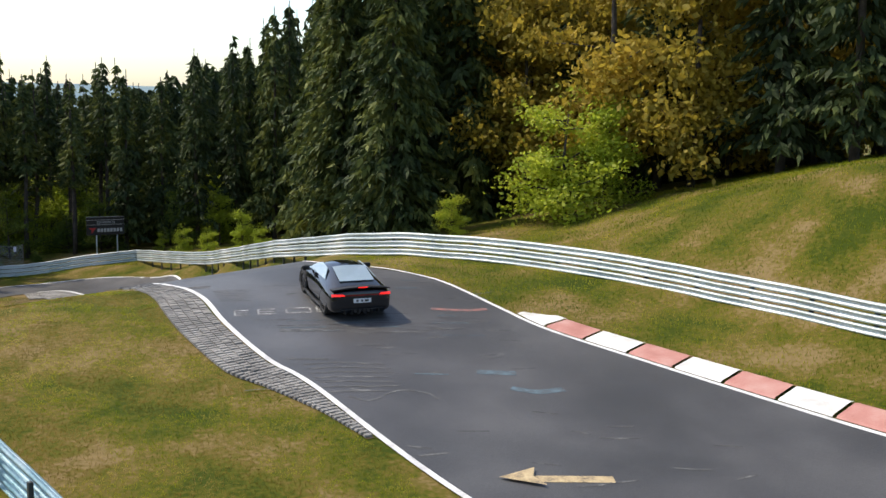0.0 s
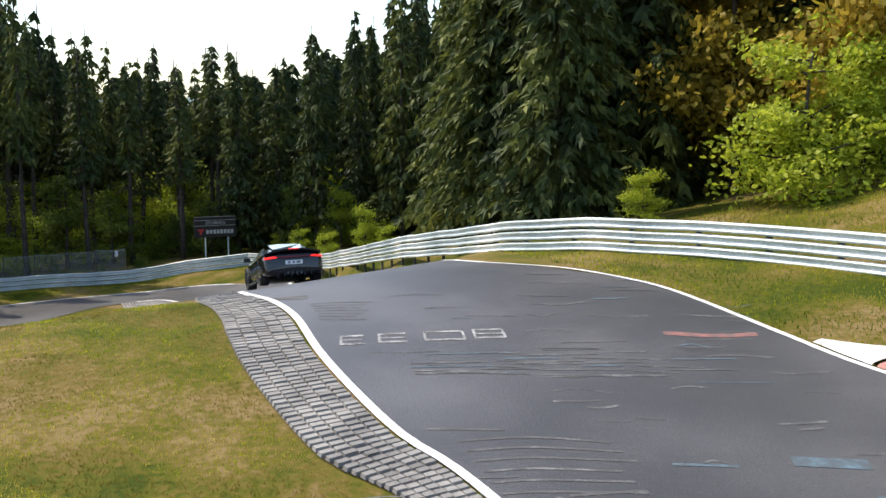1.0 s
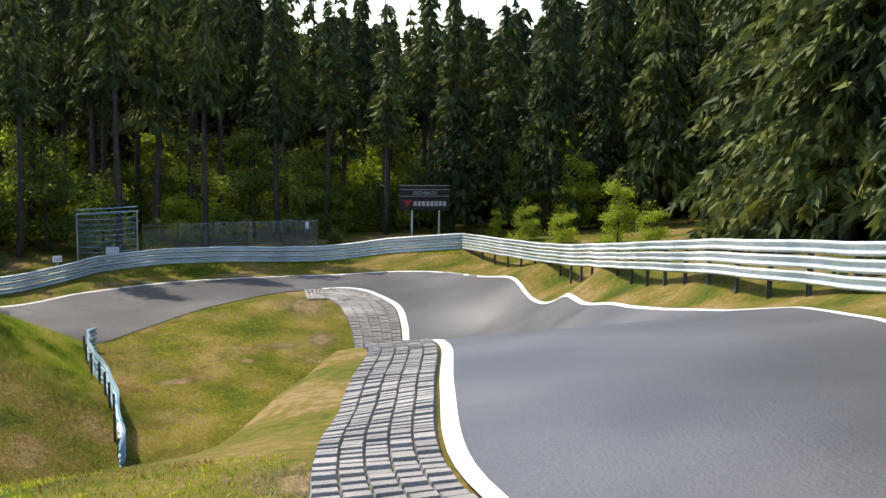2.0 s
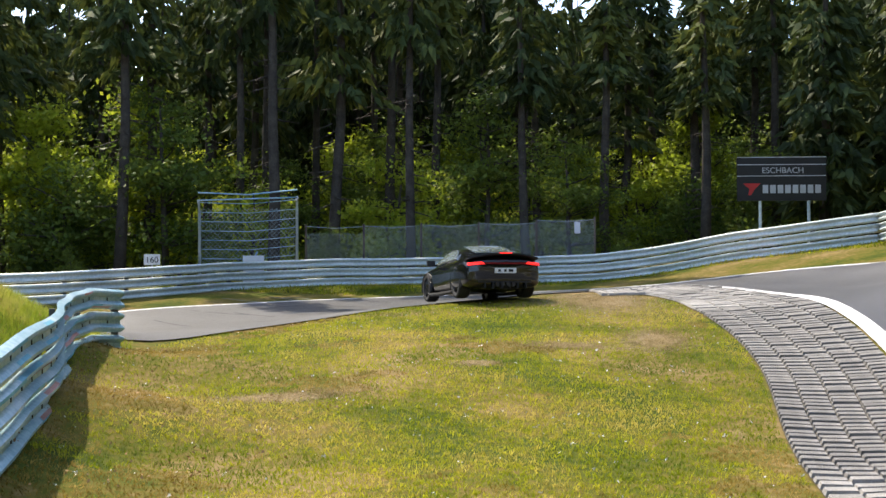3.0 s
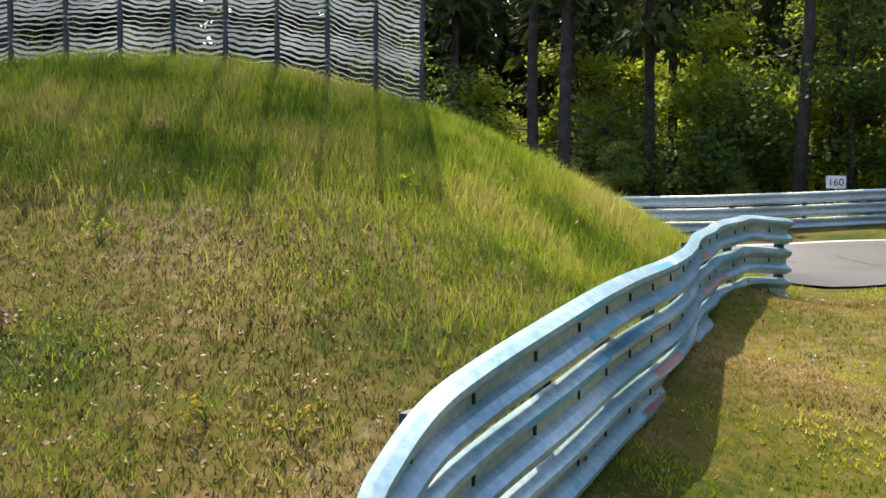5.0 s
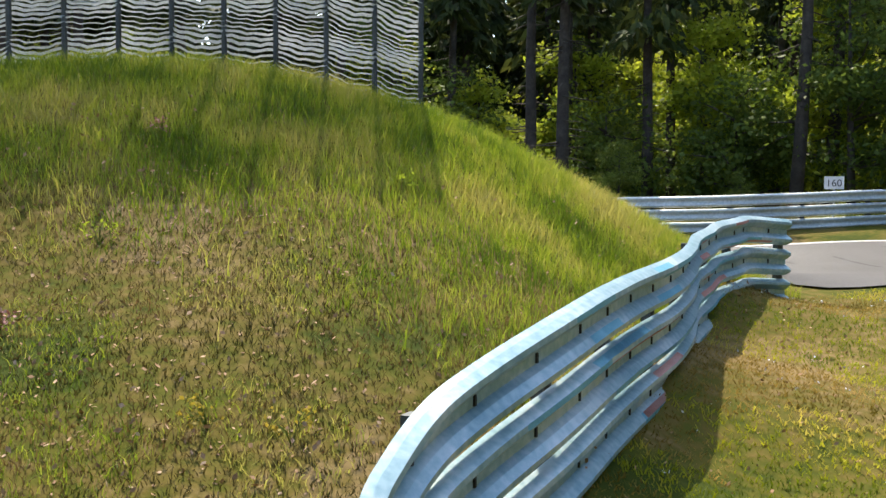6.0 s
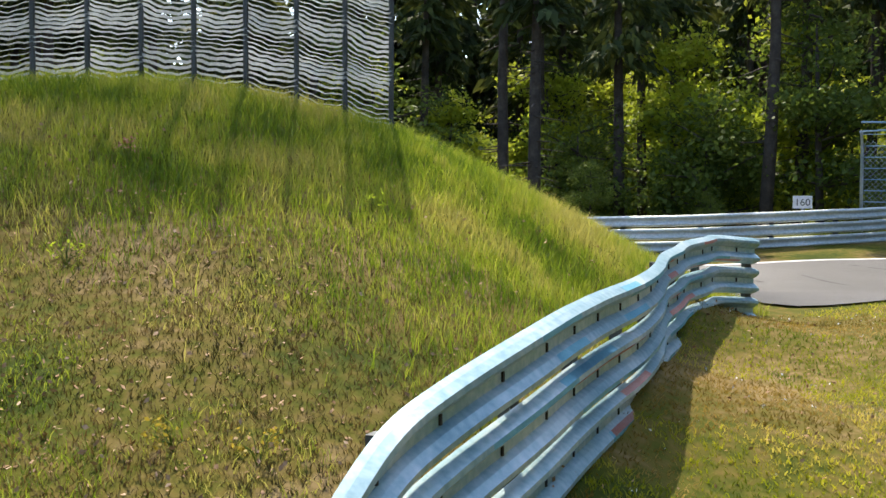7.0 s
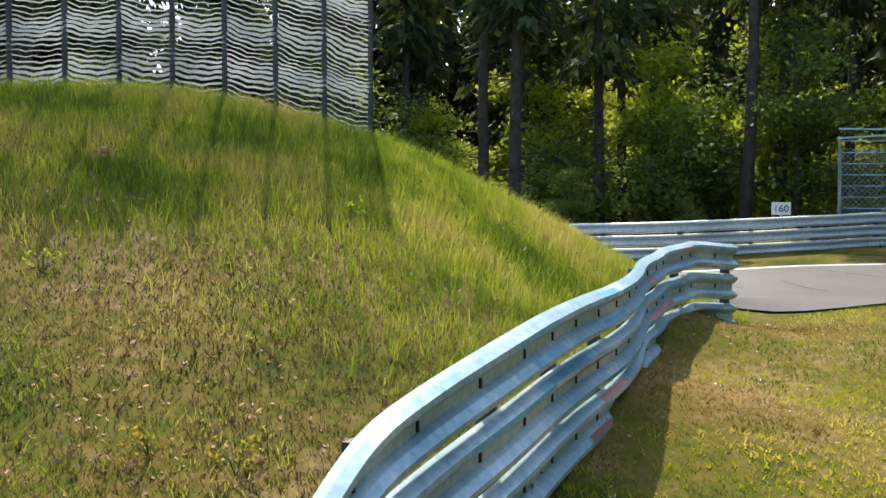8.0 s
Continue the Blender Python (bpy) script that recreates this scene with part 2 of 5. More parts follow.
ROAD = [(26, -24, -3.5), (17, -9, -1.9), (11.6, 1.5, -0.83), (8.1, 8, -0.15), (5.0, 13.8, 0.44), (2.2, 18.6, 0.93), (0.9, 21.6, 1.24), (-0.6, 25, 1.42), (-1.7, 29, 0.85), (-3, 35.5, -0.45), (-5.6, 43, -2.0), (-8.6, 53, -6.2), (-10.3, 62, -6.7), (-14.2, 69.4, -6.7), (-20, 72.2, -6.98), (-26.3, 69.6, -7.38), (-30.2, 65, -7.74), (-33, 60.5, -7.92), (-40, 57.4, -7.95), (-48, 56.4, -8.0)]
RIGHT_RAIL = [(22, -1, 1.3), (17.3, 9.2, 2.05), (15.1, 13.5, 2.25), (12.6, 17.8, 2.4), (9.9, 22.0, 2.5), (7.3, 25.9, 2.42), (4.3, 28.9, 2.3), (2.0, 31.9, 1.93), (0.5, 36.8, 1.22), (-1.9, 44.7, 0.05), (-5.0, 55.6, -1.75), (-8.2, 65.5, -3.3), (-14.3, 77.2, -4.65)]
FAR_RAIL = [(-14.3, 77.2, -4.65), (-18.7, 77.6, -5.2), (-22.4, 77.5, -5.8), (-25.3, 76.9, -5.95), (-28.4, 76.1, -5.98), (-31.8, 74.2, -6.0), (-34.2, 71.4, -6.1), (-35.0, 68.3, -6.22), (-36.6, 64.8, -6.35), (-41, 62.6, -6.5), (-46, 62, -6.7)]
LEFT_RAIL = [(-26.33, 56.72, -6.52), (-26.05, 55.5, -6.47), (-24.75, 53.6, -6.56), (-23.28, 51.93, -6.65), (-22.03, 50.2, -6.72), (-21.28, 49.17, -6.78), (-20.79, 48.27, -6.95), (-20.5, 47.79, -7.06), (-20.2, 47.4, -7.23), (-19.95, 47.1, -7.44), (-19.8, 46.5, -7.8)]
VERGE = [(-21.6, 51.1, -8.2), (-20.8, 52.3, -8.22), (-23.75, 55.1, -7.86), (-17.85, 50.6, -8.27), (-15.0, 52.4, -8.35), (-19.1, 56.6, -7.7), (-22, 52.6, -7.95), (-16.1, 59, -7.85), (-21.5, 65.4, -7.04), (-22.0, 67.8, -6.97), (-18.8, 69.0, -6.8), (-16.4, 66.6, -6.98), (-24.6, 64.4, -7.22), (-25.9, 60.4, -7.5), (-23.2, 59.2, -7.42), (-24.6, 55.9, -7.6), (-18, 46, -8.75), (-13.4, 41.5, -8.7), (-12.4, 37.5, -7.4), (-10.5, 31, -3.4), (-16, 32, -5), (-20, 40, -8.6), (-9.2, 25.5, -0.2), (-14, 25, -1.2)]
BANK = [(-22.2, 46.7, -7.75), (-22.3, 47.9, -7.6), (-23.4, 48.5, -7.1), (-25.4, 47.4, -6.75), (-29.7, 48.4, -4.72), (-29.1, 50.2, -4.74), (-28.8, 52.35, -5.17), (-27.95, 53.5, -5.75), (-28, 55.1, -6.4), (-28.3, 56.6, -7.0), (-24.6, 50.6, -6.75), (-33, 49, -4.8), (-34, 43, -4.9), (-27, 42, -6.3), (-24, 42, -8), (-31, 54.2, -6.6), (-38, 52, -6.2), (-45, 47, -5.5)]
HILL = [(18.3, 21.6, 5.16), (13.9, 26, 3.4), (9.9, 31.4, 2.0), (24, 10, 5.2), (30, 24, 6.4), (22, 35, 4.5), (12, 44, 2.0), (5, 56, -1.0), (27, -5, 3.2), (45, 40, 7), (45, 0, 8)]
WOODS = [(0, 75, -3.6), (-8, 90, -5.5), (-20, 88, -6), (-32, 84, -6.6), (-45, 78, -6.8), (-50, 67, -7.2), (-60, 47, -6), (-10, 120, -8), (-50, 110, -9), (-80, 80, -9), (25, 70, 1), (30, 110, -3), (-80, 30, -8), (60, 70, 4)]
knots = []
for gx in (-34, -22, -12, -4, 4):
    for gy in (-34, -18, -6, 5, 14):
        knots.append((gx, gy, near_slope(gx, gy)))
knots += [(x, y, near_slope(x, y)) for x, y in ((-8.9, 19.8), (-5.6, 20.4), (-3.4, 21.2), (4, 22.5), (7, 20), (12, 8), (12.5, -6), (-16, 18))]
knots += ROAD[:3] + [ROAD[7], ROAD[8]] + ROAD[9:]
knots += [(x, y, z - 0.95) for x, y, z in RIGHT_RAIL[1:] + FAR_RAIL[1:]]
knots += [(x, y, z - 1.12) for x, y, z in LEFT_RAIL[:-1:2]]
EDGE = [(-4.5, 24.4, 0.98), (-7, 22.6, 0.95), (-5.4, 28, 0.38), (-6.1, 31, -0.05), (-6.6, 34.6, -0.36), (-8.9, 40.6, -1.4), (-5.3, 34.6, -0.34), (-7.6, 40.6, -1.42), (-11.3, 48.6, -6.4), (-12.7, 54, -8.2), (-13.5, 59.5, -7.75), (-12.5, 57, -7.95), (-11.3, 52.5, -7.6), (-13, 50.5, -8.4), (-1.2, 32, 0.75), (-2.5, 41, -1.3)]
knots += EDGE + VERGE + BANK + HILL + WOODS
knots = np.array(knots)


def kernel(r2):
    return np.sqrt(r2 + 0.6)


apart2 = ((knots[:, None, :2] - knots[None, :, :2]) ** 2).sum(-1)
nk = len(knots)
system = np.zeros((nk + 3, nk + 3))
system[:nk, :nk] = kernel(apart2) - 0.03 * np.eye(nk)
system[:nk, nk:] = np.c_[np.ones(nk), knots[:, :2]]
system[nk:, :nk] = system[:nk, nk:].T
weights = np.linalg.solve(system, np.r_[knots[:, 2], 0, 0, 0])


CREST_Y = [24, 26, 28, 30, 32, 36, 40, 44, 48, 52, 55, 58]
INNER_X = [-4.6, -5.05, -5.5, -5.9, -6.33, -7.35, -8.7, -9.9, -11.05, -12.2, -12.95, -13.35]
INNER_Z = [1.01, 0.7, 0.4, 0.08, -0.25, -1.05, -2.9, -5.1, -6.6, -7.7, -8.15, -7.95]
OUTER_X = [3.8, 2.0, 0.9, 0.4, 0.0, -0.6, -1.6, -2.65, -3.9, -5.2, -6.1, -7.0]
OUTER_Z = [1.4, 1.39, 1.19, 0.98, 0.7, 0.0, -0.95, -1.75, -2.55, -3.36, -3.8, -4.58]


def ramp01(v, a, b):
    u = np.clip((v - a) / (b - a), 0, 1)
    return u * u * (3 - 2 * u)


def lie(x, y):
    """The ground's height, with the road's even bed where it drops behind the crest."""
    x, y = np.atleast_1d(np.asarray(x, float)), np.atleast_1d(np.asarray(y, float))
    z = rough_lie(x, y)
    xi, xo = np.interp(y, CREST_Y, INNER_X), np.interp(y, CREST_Y, OUTER_X)
    k = (x - xi) / (xo - xi)
    zi, zo = np.interp(y, CREST_Y, INNER_Z), np.interp(y, CREST_Y, OUTER_Z)
    bed = zi + (zo - zi) * np.clip(k, -0.25, 1.1)
    w = ramp01(y, 25.5, 29.5) * (1 - ramp01(y, 47, 53)) * ramp01(x, xi - 3.3, xi - 1.7) * (1 - ramp01(x, xo + 0.4, xo + 1.6))
    return z * (1 - w) + bed * w


def rough_lie(x, y):
    """The ground's height at arrays x, y, smooth through the knots."""
    x, y = np.atleast_1d(np.asarray(x, float)), np.atleast_1d(np.asarray(y, float))
    out = np.zeros(x.size)
    xf, yf = x.ravel(), y.ravel()
    for i in range(0, x.size, 8000):
        s = slice(i, i + 8000)
        r2 = (xf[s, None] - knots[None, :, 0]) ** 2 + (yf[s, None] - knots[None, :, 1]) ** 2
        out[s] = kernel(r2) @ weights[:nk] + weights[nk] + weights[nk + 1] * xf[s] + weights[nk + 2] * yf[s]
    return out.reshape(x.shape)


def at(x, y, up=0.0):
    return Vector((x, y, float(lie(x, y)[0]) + up))


# ---- ground, road, lines ----
def grid_mesh(name, xs, ys, material):
    gx, gy = np.meshgrid(xs, ys)
    gz = lie(gx, gy)
    edge = np.clip((np.maximum(np.abs(gx + 10) - 70, np.abs(gy - 40) - 70)) / 300, 0, 1)
    gz = gz * (1 - edge) + edge * -14
    v = np.stack([gx, gy, gz], -1).reshape(-1, 3)
    w = len(xs)
    f = [(j * w + i, j * w + i + 1, (j + 1) * w + i + 1, (j + 1) * w + i) for j in range(len(ys) - 1) for i in range(w - 1)]
    return mesh_of(name, v, f, material, True)


def steps(*parts):
    out = []
    for a, b, s in parts:
        out += list(np.arange(a, b, s))
    return np.array(out + [parts[-1][1]])


ground = new("ground", grid_mesh("ground", steps((-4000, -400, 400), (-400, -60, 20), (-60, -36, 2), (-36, 16, 0.4), (16, 40, 1.5), (40, 400, 20), (400, 4000, 400)), steps((-4000, -400, 400), (-400, -30, 20), (-30, 0, 1.5), (0, 80, 0.4), (80, 130, 2.5), (130, 400, 20), (400, 4000, 400)), M_TURF))
tagged(ground, "mown green and dry yellow grass slopes beside the track", "grass ground", kind="structure")


def ribbon(name, line, left, right, up, material, across=6):
    """A strip along a line, between two offsets to its right, laid on the land."""
    side = sideways(line)
    cols = []
    for k in range(across + 1):
        o = (left + (right - left) * k / across)
        o = o if hasattr(o, "__len__") else np.full(len(line), o)
        cols.append(line[:, :2] + side * o[:, None])
    xy = np.stack(cols, 1)
    z = lie(xy[..., 0], xy[..., 1]) + up
    v = np.concatenate([xy, z[..., None]], -1).reshape(-1, 3)
    w = across + 1
    f = [(j * w + i, j * w + i + 1, (j + 1) * w + i + 1, (j + 1) * w + i) for j in range(len(line) - 1) for i in range(across)]
    return mesh_of(name, v, f, material, True)


LEFT_EDGE = [(24.5, -28), (15.5, -14), (8.6, -2.5), (3.28, 6.9), (0.43, 12.86), (-0.66, 14.6), (-1.52, 16.4), (-2.29, 18.3), (-2.99, 20.5), (-3.69, 22.1), (-4.6, 24), (-5.5, 28), (-6.9, 34.6), (-9.2, 41.5), (-11.2, 48.5), (-12.7, 54), (-13.6, 59.5), (-14.6, 63.5), (-16.1, 67), (-18.8, 69.2), (-22.3, 68), (-24.8, 64.4), (-26.2, 60.4), (-27.1, 57.6), (-30, 55.9), (-38, 54.3), (-48, 53)]
RIGHT_EDGE = [(33, -20), (24, -8), (17.8, 1), (12.9, 9.0), (9.4, 14.1), (7.24, 17.1), (6.18, 19.3), (4.93, 22.2), (4.0, 23.75), (2.89, 25.2), (1.5, 26.4), (0.6, 29), (0.0, 32), (-0.7, 37), (-3.0, 45), (-5.8, 54), (-8.4, 62.5), (-12.6, 71), (-18, 73.6), (-24, 73.1), (-29.0, 71.0), (-32.8, 67.2), (-35, 63.6), (-40, 60.7), (-48, 60)]
left_line, _ = spline(LEFT_EDGE, 0.45)
right_line, _ = spline(RIGHT_EDGE, 0.45)


def resample(line, n):
    u = np.linspace(0, 1, len(line))
    w = np.linspace(0, 1, n)
    return np.stack([np.interp(w, u, line[:, 0]), np.interp(w, u, line[:, 1])], 1)


def nearest_on(line, pts):
    d = ((pts[:, None, :] - line[None]) ** 2).sum(-1)
    return line[np.maximum.accumulate(d.argmin(1))]


def between(name, a, b, up, material, across):
    """A surface between two lines of equal length, laid on the land."""
    xy = np.stack([a + (b - a) * k / across for k in range(across + 1)], 1)
    z = lie(xy[..., 0], xy[..., 1]) + up
    v = np.concatenate([xy, z[..., None]], -1).reshape(-1, 3)
    w = across + 1
    f = [(j * w + i, j * w + i + 1, (j + 1) * w + i + 1, (j + 1) * w + i) for j in range(len(a) - 1) for i in range(across)]
    return mesh_of(name, v, f, material, True)


LA, RA = resample(left_line, 300), None
RA = nearest_on(resample(right_line, 900), LA)
road = new("road", between("road", LA, RA, 0.035, M_ASPHALT, 22))
tagged(road, "grey worn asphalt race track with faded chalk", "road", kind="structure")
wide = np.interp(left_line[:, 1], [20, 45, 60], [0.15, 0.2, 0.3])
line_end = int(np.argmax(left_line[:, 0] < -20.5))
edge_left = new("edge_line", ribbon("edge_line", left_line[:line_end], np.zeros(line_end), wide[:line_end], 0.043, M_LINE, 1))
tagged(edge_left, "white painted line along the inner track edge", "road marking", kind="structure")
edge_right = new("edge_line", ribbon("edge_line", right_line, -0.13, 0.0, 0.043, M_LINE, 1))
tagged(edge_right, "white painted line along the outer track edge", "road marking", kind="structure")


# ---- guard rails ----
W_PROFILE = [(0.0, 0.155), (0.035, 0.14), (0.082, 0.115), (0.085, 0.085), (0.05, 0.05), (0.012, 0.028), (0.012, -0.028), (0.05, -0.05), (0.085, -0.085), (0.082, -0.115), (0.035, -0.14), (0.0, -0.155)]


def beam_mesh(line, drop, side, wobble=0.0, size=1.0, material=None, seed=0, calm=None):
    """One W-shaped steel beam swept along a line; drop is its middle below the line."""
    nrm = sideways(line) * side
    v, f = [], []
    run_at = np.concatenate([[0], np.cumsum(np.linalg.norm(np.diff(line, axis=0), axis=1))])
    k = len(W_PROFILE)
    for i, p in enumerate(line):
        w = wobble * noise.noise(Vector((run_at[i] * 0.8 + seed * 0.12, seed * 0.1, 0)))
        h = 0.8 * wobble * noise.noise(Vector((run_at[i] * 0.55, 5.7, 9)))
        if calm:
            still = 0.22 + 1.3 * math.exp(-(run_at[i] / calm) ** 2)
            w, h = w * still + 0.03 * still * math.sin(run_at[i] * 3.4 + seed * 0.2) * (run_at[i] < calm * 2), h * still
        for o, u in W_PROFILE:
            v.append((p[0] + nrm[i, 0] * (o * size + w), p[1] + nrm[i, 1] * (o * size + w), p[2] - drop + u * size + h))
    for i in range(len(line) - 1):
        for j in range(k - 1):
            a = (i * k + j, i * k + j + 1, (i + 1) * k + j + 1, (i + 1) * k + j)
            f.append(a if side > 0 else a[::-1])
    return mesh_of("beam", v, f, material or M_ZINC, size < 1.02)


def guard_rail(points, label, side, height, beams=3, spacing=2.0, wobble=0.02, size=1.0, material=None, step=0.25, group="rails along the track", calm=None):
    line, run = spline(points, step)
    rail = thing("guard_rail", label, "guard rail", group=group)
    nrm = sideways(line) * side
    pitch = height / beams
    for b in range(beams):
        ob = child("beam", beam_mesh(line, pitch * (b + 0.5), side, wobble, size, material, b + len(points), calm), rail)
        sol = ob.modifiers.new("sheet", "SOLIDIFY")
        sol.thickness = 0.006
    post = Geo()
    post.box((0, 0, 0), (0.08, 0.1, 1.0))
    post.box((0.03, 0, 0), (0.02, 0.14, 1.0))
    post_me = post.mesh("post", M_POST)
    n = int(run[-1] / spacing)
    for i in range(n + 1):
        j = min(len(line) - 1, int(i * spacing / run[-1] * (len(line) - 1)) + 1)
        p = line[j]
        foot = float(lie(p[0] - nrm[j, 0] * 0.1, p[1] - nrm[j, 1] * 0.1)[0]) - 0.25
        top = p[2] - 0.12
        m = Matrix.Translation((p[0] - nrm[j, 0] * 0.09, p[1] - nrm[j, 1] * 0.09, (foot + top) / 2)) @ Matrix.Rotation(math.atan2(nrm[j, 1], nrm[j, 0]), 4, "Z") @ Matrix.Diagonal((1, 1, top - foot, 1))
        child("post", post_me, rail, m=m)
    return rail, line, run, nrm


guard_rail(RIGHT_RAIL, "galvanised three-beam steel guard rail along the outer verge", -1, 0.97, wobble=0.03, size=0.9, material=M_ZINC_OLD)
guard_rail(FAR_RAIL, "weathered three-beam steel guard rail round the corner", -1, 1.0, wobble=0.04, size=0.94, material=M_ZINC_OLD)
NEAR_RAIL = [(-8.95, 13.0, 1.25), (-7.65, 11.1, 1.05), (-6.35, 9.2, 0.85), (-5.05, 7.3, 0.63), (-3.8, 5.5, 0.42), (-2.55, 3.7, 0.22), (-1.35, 1.9, 0.03)]
guard_rail(NEAR_RAIL, "galvanised steel guard rail seen from behind with its posts", -1, 0.95, material=M_ZINC)


def dented_rail():
    rail, line, run, nrm = guard_rail(LEFT_RAIL, "dented blue-scuffed galvanised guard rail ending beside the grass", -1, 1.2, spacing=1.33, wobble=0.075, size=1.14, material=M_ZINC, step=0.06, calm=2.6)
    return rail, line, run, nrm


left_rail, rail_line, rail_run, left_nrm = dented_rail()


# ---- trees ----
def leaf_cards(rng, centres, size, spread, count):
    """Small folded leaf clumps scattered round centres, as arrays of triangles."""
    c = centres[rng.integers(0, len(centres), count)] + rng.normal(0, 1, (count, 3)) * spread
    a = rng.normal(0, 1, (count, 3))
    a /= np.linalg.norm(a, axis=1)[:, None]
    b = np.cross(a, rng.normal(0, 1, (count, 3)))
    b /= np.linalg.norm(b, axis=1)[:, None] + 1e-9
    s = size * rng.uniform(0.5, 1.3, (count, 1))
    v = np.stack([c - a * s, c + b * s * 0.6, c + a * s, c - b * s * 0.6], 1).reshape(-1, 3)
    f = np.arange(count * 4).reshape(-1, 4)
    return v, f


def spray(seed, height, radius, bare, tiers, per, leaf):
    """Needle sprays of a spruce as quads: drooping branches in uneven tiers."""
    rng = np.random.default_rng(seed)
    q = np.repeat(bare + (0.985 - bare) * ((np.arange(tiers) + rng.uniform(-0.4, 0.4, tiers)) / tiers).clip(0, 1), 8)
    q = (q + rng.normal(0, 0.006, q.size)).clip(bare * 0.8, 0.99)
    a = rng.uniform(0, 2 * math.pi, q.size)
    lobe = 1 + 0.22 * np.sin(a * 2 + seed) + 0.15 * np.sin(a * 3 + q * 9)
    ln = (radius * (1 - q) ** 0.8 * lobe * rng.uniform(0.5, 1.2, q.size) + 0.14)
    n = np.maximum(3, (per * ln / radius * 1.7).astype(int))
    i = np.repeat(np.arange(q.size), n)
    m = i.size
    u = rng.uniform(0.05, 1.0, m) ** 0.7
    d = np.c_[np.cos(a), np.sin(a), np.zeros(a.size)][i]
    e = np.c_[-d[:, 1], d[:, 0], np.zeros(m)]
    side = rng.uniform(-1, 1, m)
    wide = ln[i] * 0.34 * (1.05 - u)
    p = d * (ln[i] * u)[:, None] + e * (side * wide)[:, None]
    p[:, 2] += q[i] * height + ln[i] * (0.1 * u - 0.42 * u * u) - np.abs(side) * wide * 0.45 - rng.uniform(0, 0.22, m)
    g = d * 0.55 + e * (side * 0.7)[:, None] + np.c_[np.zeros((m, 2)), -rng.uniform(0.25, 1.1, m)] + rng.normal(0, 0.22, (m, 3))
    g /= np.linalg.norm(g, axis=1)[:, None]
    h = np.cross(g, rng.normal(0, 1, (m, 3)))
    h /= np.linalg.norm(h, axis=1)[:, None] + 1e-9
    s1 = (leaf * rng.uniform(0.6, 1.4, m))[:, None]
    v = np.stack([p - g * s1 * 0.4, p + h * s1 * 0.26, p + g * s1, p - h * s1 * 0.26], 1).reshape(-1, 3)
    return v, np.arange(m * 4).reshape(-1, 4)


def spruce_meshes(seed, height, radius, bare=0.06, tiers=34, per=13, leaf=0.5):
    rng = np.random.default_rng(seed + 500)
    trunk = Geo()
    bend = rng.normal(0, 0.06, (8, 2)).cumsum(0)
    trunk.tube([(bend[i, 0], bend[i, 1], height * i / 7) for i in range(8)], [0.19 * height / 16 * (1 - i / 7.4) + 0.02 for i in range(8)], 8)
    for k in range(int(60 * bare)):
        a, z = rng.uniform(0, 6.3), height * rng.uniform(0.12, max(0.14, bare))
        r = rng.uniform(0.4, 1.1)
        trunk.tube([(0, 0, z), (r * math.cos(a), r * math.sin(a), z - rng.uniform(0.0, 0.3))], [0.025, 0.008], 4)
    v, f = spray(seed, height, radius, bare, tiers, per, leaf)
    return trunk.mesh("trunk", M_BARK, True), mesh_of("crown", v, f, M_NEEDLE)


def broadleaf_meshes(seed, height, spread, material, leaf=0.13, count=5200, low=0.25):
    rng = np.random.default_rng(seed)
    trunk = Geo()
    top = []
    trunk.tube([(0, 0, -0.3), (0.08, 0.03, height * 0.25), (0.05, 0.12, height * 0.5), (0.2, 0.1, height * 0.8)], [0.17 * height / 10, 0.13 * height / 10, 0.09 * height / 10, 0.03], 8)
    for i in range(22):
        z = height * rng.uniform(low, 0.85)
        a = rng.uniform(0, 2 * math.pi)
        ln = spread * rng.uniform(0.5, 1.0) * (1.15 - 0.7 * z / height)
        e = np.array([math.cos(a) * ln, math.sin(a) * ln, z + ln * rng.uniform(0.0, 0.5)])
        m1 = np.array([0.05, 0.06, z]) * 0.5 + e * 0.5 + rng.normal(0, 0.1, 3)
        trunk.tube([(0.05, 0.06, z), m1, e], [0.045, 0.03, 0.01], 5)
        for u in np.linspace(0.35, 1.05, 7):
            top.append(np.array([0.05, 0.06, z]) * (1 - u) + e * u + rng.normal(0, 0.22, 3))
    top.append(np.array([0.2, 0.1, height * 0.95]))
    v, f = leaf_cards(rng, np.array(top), leaf, np.array([0.42, 0.42, 0.26]) * spread / 3, count)
    return trunk.mesh("trunk", M_BARK, True), mesh_of("crown", v, f, material)


def plant(name, label, category, meshes, x, y, scale, turn, sink=0.15, group="", parts=("trunk", "crown")):
    z = float(lie(x, y)[0]) - sink
    ob = thing(name, label, category, Matrix.Translation((x, y, z)) @ Matrix.Rotation(turn, 4, "Z") @ Matrix.Diagonal((*scale, 1)), group)
    for n, me in zip(parts, meshes):
        child(n, me, ob)
    return ob


SPRUCE_NEAR = [spruce_meshes(41, 16, 2.9, 0.05, 50, 24, 0.36), spruce_meshes(42, 16, 2.5, 0.08, 52, 24, 0.34), spruce_meshes(43, 16, 3.3, 0.06, 50, 26, 0.36)]
SPRUCE = [spruce_meshes(11, 16, 2.8, 0.1, leaf=0.42), spruce_meshes(12, 16, 2.4, 0.12, leaf=0.42), spruce_meshes(13, 16, 3.0, 0.14, leaf=0.42), spruce_meshes(14, 16, 2.5, 0.1, leaf=0.42)]
PINE = [spruce_meshes(21, 17, 2.2, 0.42, 20, 13, 0.4), spruce_meshes(22, 17, 2.5, 0.36, 20, 13, 0.4), spruce_meshes(23, 17, 2.0, 0.5, 18, 13, 0.4)]
